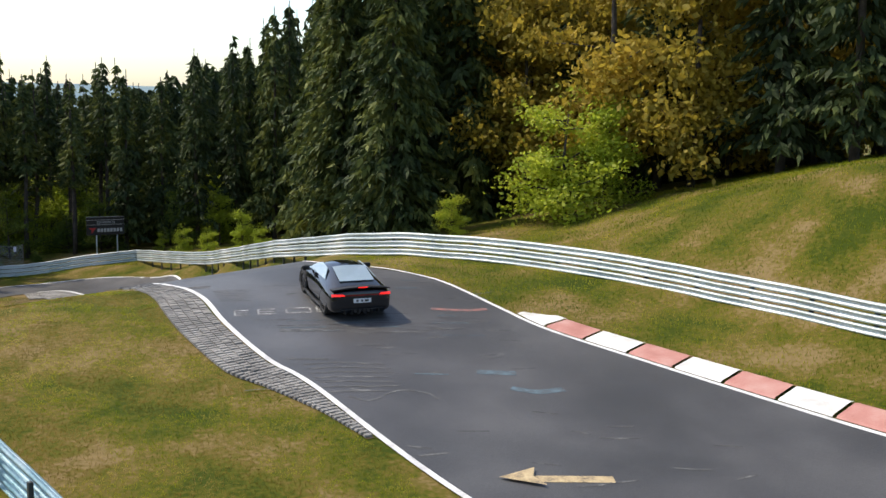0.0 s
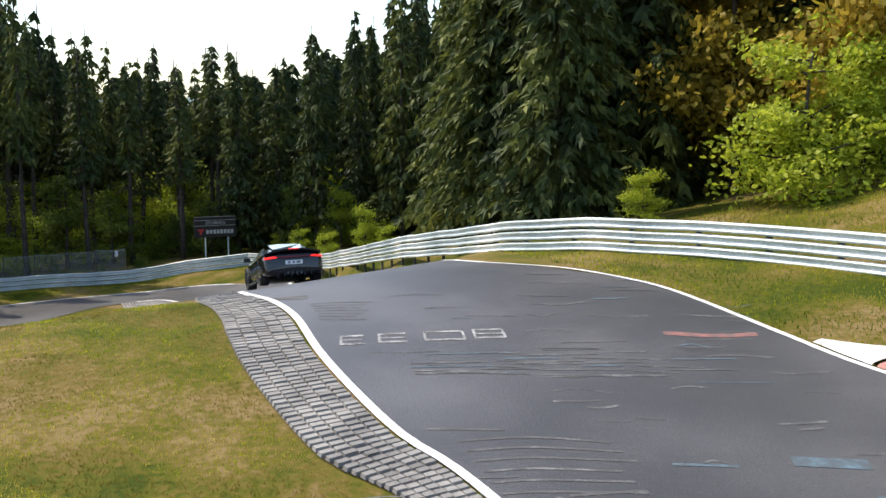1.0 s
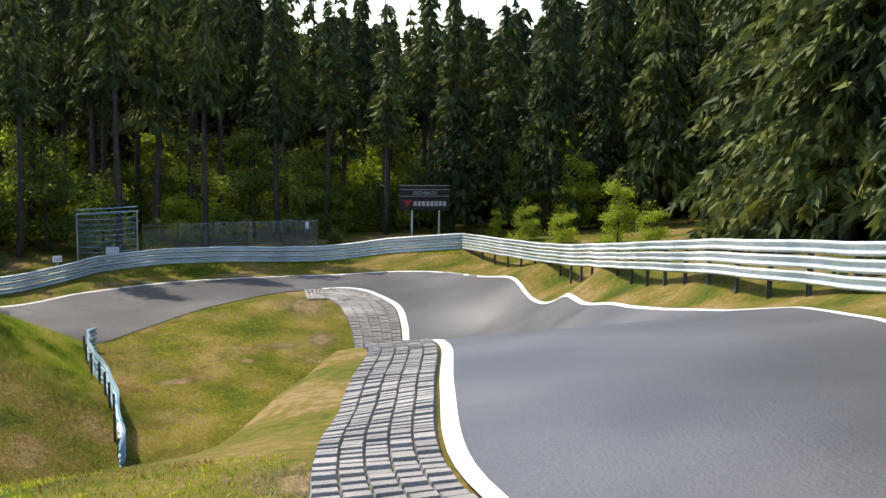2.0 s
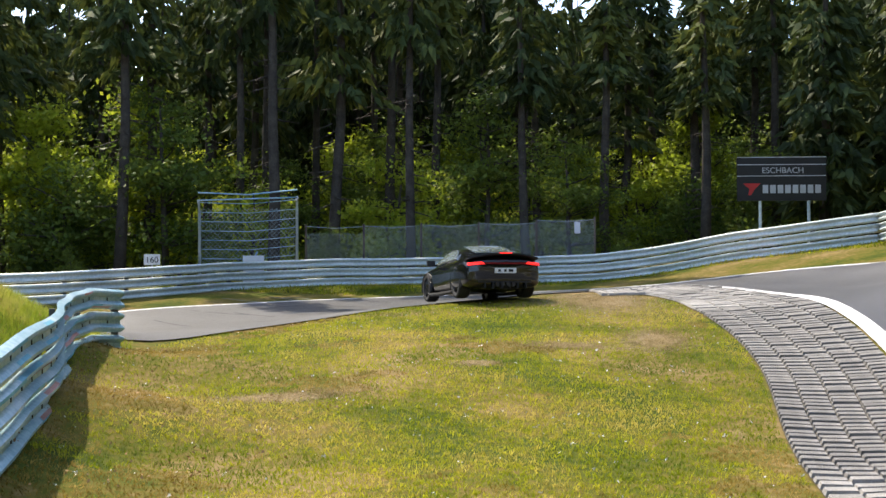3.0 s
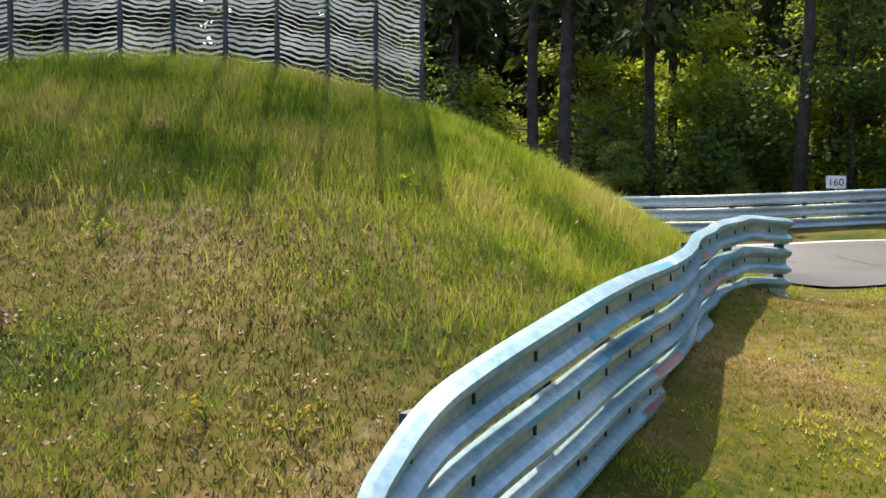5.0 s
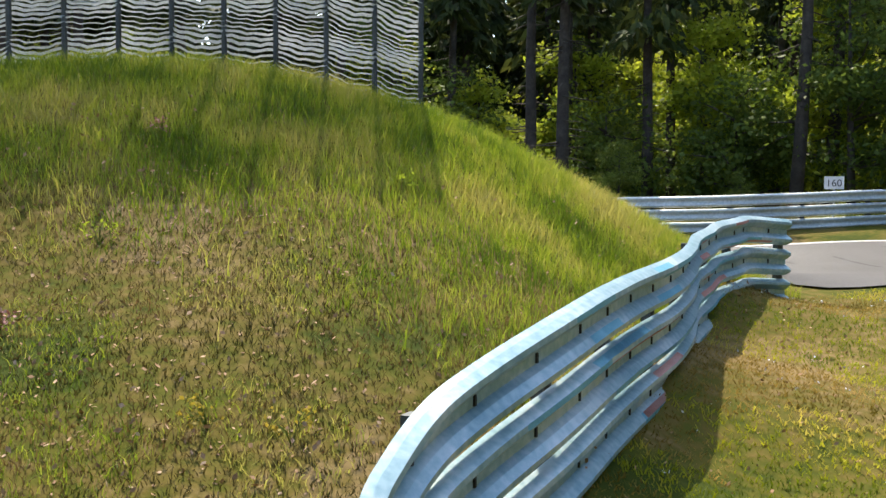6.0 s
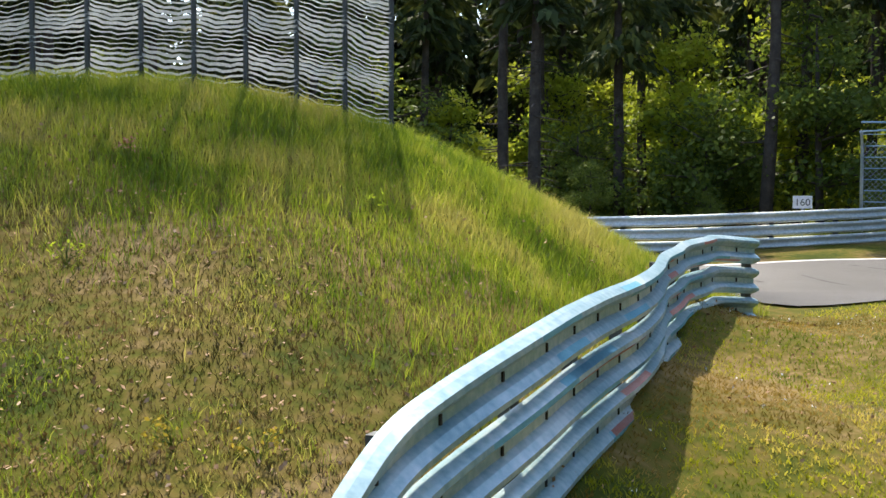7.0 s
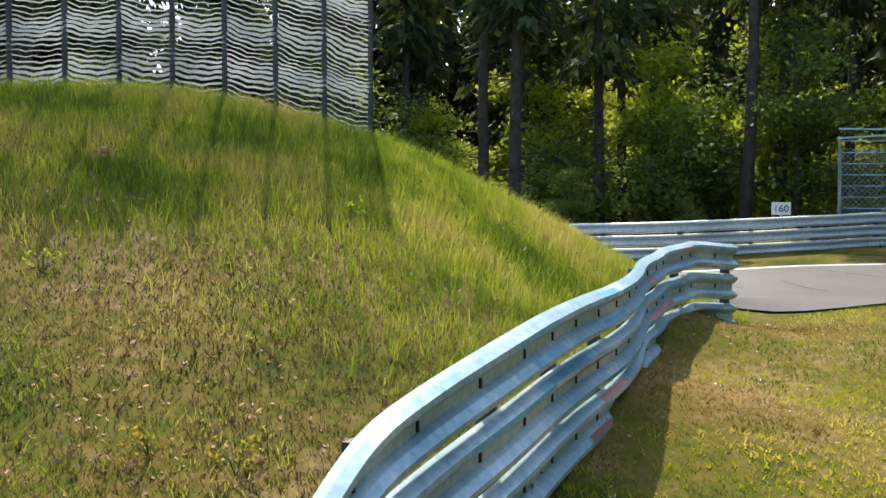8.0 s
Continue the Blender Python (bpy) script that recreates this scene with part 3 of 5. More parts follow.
GOLD = [broadleaf_meshes(31, 11, 3.6, M_LEAF_GOLD, 0.15, 8000, 0.08), broadleaf_meshes(32, 12, 3.4, M_LEAF_GOLD, 0.14, 8000, 0.08)]
GREEN = [broadleaf_meshes(33, 6, 2.4, M_LEAF_BRIGHT, 0.1, 6000, 0.05), broadleaf_meshes(34, 7, 2.2, M_LEAF_BRIGHT, 0.1, 6000, 0.08)]
MID = [broadleaf_meshes(35, 8, 2.6, M_LEAF_MID, 0.1, 6000, 0.1), broadleaf_meshes(36, 4, 2.0, M_LEAF_MID, 0.09, 4500, 0.02)]
SPRUCE_LABEL, PINE_LABEL = "tall dark green spruce at the edge of the wood", "tall dark pine with a bare lower trunk"
rng = np.random.default_rng(5)


def scatter(points, gap):
    kept = []
    for p in points:
        if all((p[0] - q[0]) ** 2 + (p[1] - q[1]) ** 2 > gap * gap for q in kept):
            kept.append(p)
    return kept


outer, _ = spline([(x, y) for x, y, z in RIGHT_RAIL[3:] + FAR_RAIL[1:]], 0.5)
outer_side = -sideways(outer)


def behind(lo, hi, first, last, n):
    """Places behind the outer rail, between two stretches of it."""
    out = []
    for _ in range(n):
        i = int(rng.uniform(first, last) * (len(outer) - 1))
        o = rng.uniform(lo, hi)
        out.append((outer[i, 0] - outer_side[i, 0] * o * -1, outer[i, 1] - outer_side[i, 1] * o * -1))
    return out


def away(p, r):
    return min((outer[:, 0] - p[0]) ** 2 + (outer[:, 1] - p[1]) ** 2) > r * r


START = (0.568, -12.59)


def wood_top(x, y):
    """Height of the tree tops round the corner: the wood falls away towards the valley and rises beyond it."""
    lean = math.degrees(math.atan2(START[0] - x, y - START[1]))
    return float(np.interp(lean, [-5, 1.3, 2.5, 5.7, 8, 12, 16, 20, 23, 26, 28, 40], [20, 18, 15.5, 13, 11, 9.6, 10.8, 15, 15.5, 14, 11.5, 8.5]))


# spruces behind the crest
for x, y in scatter([(px, py) for px, py in zip(rng.uniform(1, 15, 400), rng.uniform(33, 66, 400)) if away((px, py), 3.2) and px > -1.5 + (66 - py) * 0.16 and px < 9.5 and not (px > 4.5 and py < 41)], 2.6)[:46]:
    s = rng.uniform(0.85, 1.2)
    plant("spruce_tree", SPRUCE_LABEL, "spruce tree", SPRUCE_NEAR[int(rng.integers(3))], x, y, (s * 1.05, s * 1.05, s * 1.1), rng.uniform(0, 6.3), group="spruces behind the track")
# broad-leaved wood on the bank
for x, y in scatter([(px, py) for px, py in zip(rng.uniform(9, 40, 500), rng.uniform(28, 60, 500)) if py > 50.5 - px * 1.05 and not (px < 15.5 and py < 36.5)], 2.7)[:80]:
    if rng.random() < 0.72:
        s = rng.uniform(0.9, 1.35)
        plant("oak_tree", "golden-green young oak in spring leaf on the bank", "oak tree", GOLD[int(rng.integers(2))], x, y, (s, s, s * 1.1), rng.uniform(0, 6.3), group="broad-leaved trees on the bank")
    else:
        s = rng.uniform(0.8, 1.1)
        plant("spruce_tree", SPRUCE_LABEL, "spruce tree", SPRUCE[int(rng.integers(4))], x, y, (s, s, s), rng.uniform(0, 6.3), group="spruces behind the track")
plant("beech_tree", "bright yellow-green young beech at the foot of the bank", "beech tree", GREEN[0], 11.4, 33.6, (1.15, 1.15, 1.0), 0.4)
plant("beech_tree", "bright yellow-green young beech at the foot of the bank", "beech tree", GREEN[1], 13.4, 34.0, (0.9, 0.9, 0.75), 2.0)
for x, y, s in ((-3.4, 62.5, 0.36), (-4.9, 66.0, 0.45), (-8.0, 72, 0.4), (-10.8, 79, 0.4)):
    plant("sapling", "yellow-green sapling beside the guard rail", "sapling", GREEN[int(s * 100) % 2], x, y, (s, s, s * 1.1), s * 9, group="saplings beside the rail")
plant("shrub", "small bright green shrub beside the bank", "shrub", GREEN[1], 6.6, 35.0, (0.4, 0.4, 0.3), 1.0)
# wood round the far corner
far_pts = [(px, py) for px, py in zip(rng.uniform(-66, -49, 60), rng.uniform(42, 66, 60))][:60] + [(px, py) for px, py in zip(rng.uniform(-68, 2, 2600), rng.uniform(40, 118, 2600)) if away((px, py), 4.0) and not (-23 < px < -13 and py < 85) and (py > 80.5 + 0.25 * (px + 15) + 0.03 * min(0, px + 28) * abs(px + 28) and py > 66 or (px < -37 and py < 50 and px < -37 - (py - 40) * 0.5))]
for i, (x, y) in enumerate(scatter(far_pts, 2.6)[:235]):
    s = rng.uniform(0.85, 1.15)
    tall = (wood_top(x, y) + rng.uniform(-2.2, 0.8) - float(lie(x, y)[0])) / 16
    deep = min(np.hypot(outer[:, 0] - x, outer[:, 1] - y))
    if x > -17 or deep > 22:
        plant("spruce_tree", SPRUCE_LABEL, "spruce tree", SPRUCE[int(rng.integers(4))], x, y, (s, s, tall), rng.uniform(0, 6.3), group="spruces behind the track")
    else:
        plant("pine_tree", PINE_LABEL, "pine tree", PINE[int(rng.integers(3))], x, y, (s * 1.05, s * 1.05, tall), rng.uniform(0, 6.3), group="pines round the corner")
under = [(px, py) for px, py in zip(rng.uniform(-60, -8, 900), rng.uniform(58, 104, 900)) if away((px, py), 3.2) and not (-22 < px < -14 and py < 83.5) and py > 79 + 0.25 * (px + 15) + 0.03 * min(0, px + 28) * abs(px + 28) and py > 65]
for x, y in scatter(under, 2.6)[:125]:
    depth = min(np.hypot(outer[:, 0] - x, outer[:, 1] - y))
    inside = depth > 7
    s = rng.uniform(0.65, 1.25) if inside else rng.uniform(0.16, 0.36)
    k = rng.random() * (0.75 if inside else 1.2)
    me = GREEN[int(rng.integers(2))] if k < 0.5 else MID[int(rng.integers(2))]
    plant("sapling", "leafy green sapling in the understorey of the wood", "sapling", me, x, y, (s * 1.1, s * 1.1, s), rng.uniform(0, 6.3), group="saplings under the pines")

for x, y in scatter([(px, py) for px, py in zip(rng.uniform(-62, -49.5, 120), rng.uniform(45, 66, 120))], 2.2)[:34]:
    s = rng.uniform(0.6, 1.1)
    plant("sapling", "leafy green sapling in the understorey of the wood", "sapling", MID[int(rng.integers(2))], x, y, (s * 1.2, s * 1.2, s), rng.uniform(0, 6.3), group="saplings under the pines")


# deep wood that closes the view behind the separate trees
def deep_wood():
    drng = np.random.default_rng(91)
    pts = [(x, y) for x, y in zip(drng.uniform(-95, 40, 4200), drng.uniform(34, 150, 4200)) if (y > 100 + 0.1 * x and y < 150 + 0.3 * x) or (x < -60 and 34 < y < 92) or (x > 4 and 62 < y < 110)]
    vs, fs, k = [], [], 0
    kinds = [spray(70 + i, 16, 3.4, 0.02, 20, 6, 0.95) for i in range(4)]
    for i, (x, y) in enumerate(scatter(pts, 3.1)[:440]):
        v, f = kinds[i % 4]
        z = float(lie(x, y)[0])
        c, d = math.cos(i), math.sin(i)
        tall = max(9.0, wood_top(x, y) + drng.uniform(-2.5, 0.5) - z) / 16
        vs.append(np.c_[v[:, 0] * c - v[:, 1] * d + x, v[:, 0] * d + v[:, 1] * c + y, v[:, 2] * tall + z])
        fs.append(f + k)
        k += len(v)
    tagged(new("deep_wood", mesh_of("deep_wood", np.concatenate(vs), np.concatenate(fs).tolist(), M_NEEDLE)), "dense dark spruce wood deep behind the first trees", "wood", kind="stuff")


deep_wood()


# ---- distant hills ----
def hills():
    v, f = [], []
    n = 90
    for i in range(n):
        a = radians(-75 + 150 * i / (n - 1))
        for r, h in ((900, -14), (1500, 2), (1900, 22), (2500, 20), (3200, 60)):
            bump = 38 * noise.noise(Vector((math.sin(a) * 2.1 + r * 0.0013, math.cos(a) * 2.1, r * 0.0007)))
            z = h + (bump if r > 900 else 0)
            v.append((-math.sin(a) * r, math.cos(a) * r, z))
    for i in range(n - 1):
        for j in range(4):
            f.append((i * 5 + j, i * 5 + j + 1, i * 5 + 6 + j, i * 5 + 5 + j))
    ob = new("backdrop", mesh_of("backdrop", v, f, M_FARHILL_HAZED, True))
    tagged(ob, "wooded hills far beyond the trees, haze painted in as blue-green", "distant hills", kind="structure")


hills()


# ---- the car ----
def car_body():
    """Half sections from tail to nose, mirrored: (y, list of half-width and height from sill to roof)."""
    rows = [
        (-2.22, [(0.74, 0.22), (0.80, 0.36), (0.80, 0.60), (0.78, 0.72), (0.70, 0.82), (0.45, 0.87), (0, 0.88)]),
        (-2.05, [(0.86, 0.16), (0.92, 0.32), (0.92, 0.62), (0.90, 0.76), (0.78, 0.88), (0.50, 0.94), (0, 0.95)]),
        (-1.60, [(0.92, 0.14), (0.95, 0.34), (0.965, 0.62), (0.94, 0.80), (0.80, 0.91), (0.60, 1.04), (0, 1.07)]),
        (-1.10, [(0.90, 0.13), (0.95, 0.34), (0.96, 0.62), (0.93, 0.82), (0.76, 0.94), (0.58, 1.16), (0, 1.19)]),
        (-0.50, [(0.88, 0.13), (0.91, 0.34), (0.92, 0.62), (0.89, 0.82), (0.76, 0.92), (0.55, 1.25), (0, 1.28)]),
        (0.10, [(0.87, 0.13), (0.90, 0.34), (0.90, 0.60), (0.88, 0.80), (0.75, 0.90), (0.54, 1.26), (0, 1.29)]),
        (0.60, [(0.87, 0.13), (0.90, 0.34), (0.90, 0.60), (0.88, 0.78), (0.76, 0.88), (0.58, 1.12), (0, 1.17)]),
        (1.05, [(0.88, 0.13), (0.91, 0.34), (0.91, 0.60), (0.90, 0.76), (0.80, 0.85), (0.60, 0.90), (0, 0.92)]),
        (1.55, [(0.88, 0.18), (0.92, 0.34), (0.92, 0.60), (0.90, 0.76), (0.78, 0.82), (0.5, 0.80), (0, 0.80)]),
        (1.95, [(0.82, 0.20), (0.88, 0.32), (0.88, 0.54), (0.84, 0.68), (0.70, 0.74), (0.4, 0.70), (0, 0.70)]),
        (2.25, [(0.62, 0.24), (0.70, 0.32), (0.70, 0.46), (0.64, 0.55), (0.50, 0.58), (0.3, 0.57), (0, 0.57)]),
    ]
    v, f = [], []
    k = 13
    for y, half in rows:
        full = [(w, y, h) for w, h in half] + [(-w, y, h) for w, h in half[-2::-1]]
        v += full
    for i in range(len(rows) - 1):
        for j in range(k - 1):
            f.append((i * k + j, (i + 1) * k + j, (i + 1) * k + j + 1, i * k + j + 1))
        f.append((i * k, i * k + k - 1, (i + 1) * k + k - 1, (i + 1) * k))
    f.append(tuple(range(k)))
    f.append(tuple((len(rows) - 1) * k + j for j in range(k))[::-1])
    return v, f, rows


def panel(me_name, pts, material, lift):
    g = Geo()
    n = Vector(pts[1]) - Vector(pts[0])
    nn = n.cross(Vector(pts[2]) - Vector(pts[0])).normalized() * lift
    top = [Vector(p) + nn for p in pts]
    bot = [Vector(p) - nn * 0.3 for p in pts]
    m = len(pts)
    g.add(top + bot, [tuple(range(m)), tuple(range(2 * m - 1, m - 1, -1))] + [(i, i + m, (i + 1) % m + m, (i + 1) % m) for i in range(m)])
    return g.mesh(me_name, material)


def wheel_meshes():
    tyre, rim = Geo(), Geo()
    n, prof = 28, [(0.24, -0.13), (0.33, -0.14), (0.345, -0.1), (0.345, 0.1), (0.33, 0.14), (0.24, 0.13)]
    v, f = [], []
    for i in range(n):
        a = 2 * math.pi * i / n
        v += [(x, r * math.cos(a), r * math.sin(a)) for r, x in prof]
    m = len(prof)
    for i in range(n):
        for j in range(m):
            f.append((i * m + j, ((i + 1) % n) * m + j, ((i + 1) % n) * m + (j + 1) % m, i * m + (j + 1) % m))
    tyre.add(v, f)
    for i in range(10):
        a = 2 * math.pi * i / 10
        rim.box((0.1, 0.13 * math.cos(a), 0.13 * math.sin(a)), (0.03, 0.03, 0.24), Matrix.Rotation(-a + math.pi / 2, 3, "X") @ Matrix.Rotation(math.pi / 2, 3, "X"))
    rim.tube([(0.02, 0, 0), (0.12, 0, 0)], 0.05, 12)
    rim.tube([(-0.1, 0, 0), (-0.09, 0, 0)], 0.24, 24)
    return tyre.mesh("tyre", M_TYRE, True), rim.mesh("rim", M_RIM)


def build_car():
    car = thing("car", "black camouflaged sports coupe with a rear wing, driving away", "car")
    v, f, rows = car_body()
    body = child("body", mesh_of("body", v, f, M_BLACK, True), car)
    sub = body.modifiers.new("round", "SUBSURF")
    sub.levels = sub.render_levels = 2
    child("rear_window", panel("rear_window", [(0.52, -1.66, 1.045), (0.5, -0.72, 1.262), (0.2, -0.7, 1.285), (-0.2, -0.7, 1.285), (-0.5, -0.72, 1.262), (-0.52, -1.66, 1.045), (0, -1.72, 1.06)], M_GLASS, 0.012), car, "rear window with its bright reflection painted pale")
    for s in (-1, 1):
        child("side_window", panel("side_window", [(s * 0.78, -0.95, 0.96), (s * 0.60, -0.55, 1.2), (s * 0.565, 0.1, 1.23), (s * 0.63, 0.5, 1.12), (s * 0.79, 0.85, 0.92)][::s], M_GLASS, 0.02), car)
        child("tail_lamp", panel("tail_lamp", [(s * 0.88, -2.13, 0.725), (s * 0.88, -2.1, 0.785), (s * 0.56, -2.235, 0.80), (s * 0.5, -2.245, 0.755)][::-s], M_TAIL, 0.012), car, "lit red tail lamp")
        child("tailpipe", pipe_mesh(s), car)
        mir = Geo()
        mir.box((s * 0.98, 0.62, 0.95), (0.2, 0.1, 0.13))
        mir.box((s * 0.86, 0.64, 0.9), (0.12, 0.05, 0.04))
        child("mirror", mir.mesh("mirror", M_MATT), car)
        skirt = Geo()
        skirt.tube([(s * 0.9, -1.0, 0.17), (s * 0.92, 0, 0.15), (s * 0.9, 0.95, 0.17)], 0.05, 6)
        child("sill", skirt.mesh("sill", M_MATT), car)
    child("light_bar", panel("light_bar", [(-0.5, -2.25, 0.745), (0.5, -2.25, 0.745), (0.5, -2.245, 0.785), (-0.5, -2.245, 0.785)], M_RED, 0.01), car, "dark red light strip")
    wing = Geo()
    pts = []
    for i in range(13):
        u = -1 + 2 * i / 12
        pts.append((u * 0.86, -2.12 + 0.16 * u * u, 0.985 - 0.11 * u * u))
    for i, p in enumerate(pts):
        wing.add([(p[0], p[1] - 0.16, p[2]), (p[0], p[1] + 0.14, p[2] - 0.03), (p[0], p[1] + 0.14, p[2] + 0.005), (p[0], p[1] - 0.16, p[2] + 0.035)], [])
    for i in range(12):
        for j in range(4):
            wing.f.append((i * 4 + j, (i + 1) * 4 + j, (i + 1) * 4 + (j + 1) % 4, i * 4 + (j + 1) % 4))
    wing.f += [(0, 1, 2, 3), (51, 50, 49, 48)]
    child("rear_wing", wing.mesh("rear_wing", M_MATT), car, "matt black rear wing")
    lamp = Geo()
    lamp.box((0, -2.285, 1.0), (0.3, 0.02, 0.025))
    child("brake_lamp", lamp.mesh("brake_lamp", M_TAIL), car, "lit red brake lamp")
    plate = Geo()
    plate.box((0, -2.24, 0.6), (0.52, 0.03, 0.12))
    num = child("number_plate", plate.mesh("number_plate", M_WHITE), car, "white number plate with dark bars")
    for i, w in enumerate((0.09, 0.08, 0.16)):
        bars = Geo()
        bars.box((-0.15 + i * 0.14, -2.257, 0.6), (w * 0.7, 0.006, 0.06))
        child("plate_bar", bars.mesh("plate_bar", M_SIGN_BLACK), num)
    diff = Geo()
    for i in range(6):
        diff.box((-0.5 + i * 0.2, -2.1, 0.26), (0.03, 0.3, 0.14))
    diff.box((0, -2.08, 0.34), (1.3, 0.3, 0.03))
    child("diffuser", diff.mesh("diffuser", M_MATT), car)
    tyre, rim = wheel_meshes()
    wheels = []
    for s in (-1, 1):
        for y in (-1.32, 1.25):
            arch = Geo()
            arch.tube([(s * 0.915, y + 0.41 * math.cos(a), 0.33 + 0.39 * math.sin(a)) for a in np.linspace(-0.2, math.pi + 0.2, 14)], 0.035, 6)
            child("wheel_arch", arch.mesh("wheel_arch", M_MATT), car)
            w = child("wheel", tyre, car, m=pose(s * 0.8, y, 0.345, 0, 0, 0 if s > 0 else 180))
            child("rim", rim, w)
            wheels.append((w, s, y))
    return car, wheels


def pipe_mesh(s):
    g = Geo()
    for o in (0.07, 0.2):
        g.tube([(s * o, -2.24, 0.28), (s * o, -2.0, 0.28)], 0.045, 12)
    return g.mesh("tailpipe", M_RIM)


car, car_wheels = build_car()
CAR_PATH = [(0.0, 1.3, 20.05), (0.5, -2.5, 27.4), (1.0, -5.15, 33.6), (1.5, -7.9, 36.8), (1.9, -8.6, 47.5), (2.2, -10.8, 59.0), (2.5, -15.0, 68.5), (2.8, -21.2, 70.0), (3.0, -23.4, 66.4), (3.5, -27.2, 65.3), (4.0, -31.5, 61.3), (4.5, -38.0, 57.6), (5.2, -44.5, 57.2), (8.0, -45.5, 57.1)]


def motions():
    rows = []
    for i, (t, x, y) in enumerate(CAR_PATH):
        a, b = CAR_PATH[max(0, i - 1)], CAR_PATH[min(len(CAR_PATH) - 1, i + 1)]
        yaw = math.degrees(math.atan2(-(b[1] - a[1]), b[2] - a[2]))
        d = Vector((b[1] - a[1], b[2] - a[2])).normalized()
        zf, zb = float(lie(x + d.x * 1.3, y + d.y * 1.3)[0]), float(lie(x - d.x * 1.3, y - d.y * 1.3)[0])
        zl, zr = float(lie(x - d.y * 0.8, y + d.x * 0.8)[0]), float(lie(x + d.y * 0.8, y - d.x * 0.8)[0])
        rows.append((t, pose(x, y, max((zf + zb) / 2, (zl + zr) / 2) + 0.03, math.degrees(math.atan2(zf - zb, 2.6)), 0.25 * math.degrees(math.atan2(zl - zr, 1.6)), CAR_YAW.get(t, yaw))))
    walk(car, rows)
    for w, s, y in car_wheels:
        base = pose(s * 0.8, y, 0.345, 0, 0, 0 if s > 0 else 180)
        walk(w, [(8.0 * k / 240, base @ Matrix.Rotation((1 if s > 0 else -1) * -radians(60) * k, 4, "X")) for k in range(0, 241, 1)])


CAR_YAW = {0.0: 14, 0.5: 17, 1.0: 19, 1.5: 26, 1.9: 12, 2.2: 16, 2.5: 28, 2.8: 36, 3.0: 40, 3.5: 54, 4.0: 62, 4.5: 85, 5.2: 98, 8.0: 98}


# ---- kerb on the outer edge ----
def kerb():
    line, run = spline([(17.8, 1), (12.9, 9.0), (9.4, 14.1), (7.24, 17.1), (6.5, 18.75)], 0.1)
    side = sideways(line)
    ob = thing("kerb", "red and white painted concrete kerb along the track edge", "kerb", kind="structure")
    n = int(run[-1] / 1.45)
    for b in range(n):
        i0, i1 = int(len(line) * b / n), min(len(line) - 1, int(len(line) * (b + 1) / n))
        v, f = [], []
        idx = list(range(i0, i1 + 1, 2))
        for i in idx:
            taper = min(1.0, (len(line) - i) / 12)
            for o, h in ((0.03, 0.05), (0.1, 0.085), (0.75 * taper + 0.1, 0.12), (0.95 * taper + 0.1, 0.04)):
                x, y = line[i] + side[i] * o
                v.append((x, y, float(lie(x, y)[0]) + h * (0.4 + 0.6 * taper)))
        for i in range(len(idx) - 1):
            for j in range(3):
                f.append((i * 4 + j, i * 4 + j + 1, (i + 1) * 4 + j + 1, (i + 1) * 4 + j))
        child("kerb_block", mesh_of("kerb_block", v, f, M_KERB_RED if (n - b) % 2 == 0 else M_KERB_WHITE), ob)


kerb()


# ---- chalk on the road ----
def stroke(pts, width, material, name="chalk_mark", label="faded chalk stroke on the asphalt"):
    line, _ = spline(pts, 0.12)
    me = ribbon(name, line, -width / 2, width / 2, 0.041 + 0.0005 * (len(pts) % 3), material, 1)
    ob = new(name, me)
    tagged(ob, label, "road marking", kind="structure")


for k, (x0, w) in enumerate(((-1.9, 0.42), (-1.22, 0.5), (-0.4, 0.72), (0.5, 0.55))):
    y0 = 18.8 + 0.1 * k
    stroke([(x0, y0 + 0.22), (x0 + w, y0 + 0.26)], 0.09, M_CHALK_STRONG)
    stroke([(x0 + 0.05, y0 - 0.24), (x0 + w + 0.06, y0 - 0.2)], 0.1, M_CHALK_STRONG)
    if k != 2:
        stroke([(x0 + 0.02, y0), (x0 + w, y0 + 0.02)], 0.06, M_CHALK_STRONG)
    stroke([(x0 + 0.02, y0 + 0.24), (x0 + 0.06, y0 - 0.26)], 0.05, M_CHALK_STRONG)
    if k > 1:
        stroke([(x0 + w, y0 + 0.26), (x0 + w + 0.05, y0 - 0.2)], 0.05, M_CHALK_STRONG)
crng = np.random.default_rng(8)
for k in range(7):
    stroke([(-2.75 + 0.06 * k, 21.5 - 0.22 * k), (-2.2, 21.55 - 0.23 * k), (-1.5 - 0.1 * (k % 3), 21.45 - 0.22 * k)], 0.05, M_CHALK)
for k in range(46):
    x, y = crng.uniform(-1.6, 5.6), crng.uniform(12.5, 24.5)
    ln = crng.uniform(0.3, 1.3)
    stroke([(x, y), (x + ln * 0.5, y + crng.uniform(-0.15, 0.15)), (x + ln, y + crng.uniform(-0.12, 0.12))], crng.uniform(0.03, 0.09), M_CHALK if k % 9 else M_CHALK_BLUE)
for k in range(40):
    x, y = crng.uniform(-0.8, 4.2), crng.uniform(16.6, 18.4)
    ln = crng.uniform(0.5, 1.5)
    stroke([(x, y), (x + ln, y + crng.uniform(-0.08, 0.08))], crng.uniform(0.02, 0.07), M_CHALK if k % 5 else M_CHALK_BLUE)
for k in range(7):
    stroke([(0.2 + 0.1 * k, 14.4 - 0.32 * k), (1.2, 14.5 - 0.33 * k), (2.3 + 0.12 * (k % 3), 14.3 - 0.3 * k)], 0.06, M_CHALK)
stroke([(1.3, 12.2), (1.8, 11.9), (2.5, 12.5), (3.2, 12.3), (3.4, 11.9)], 0.06, M_CHALK)
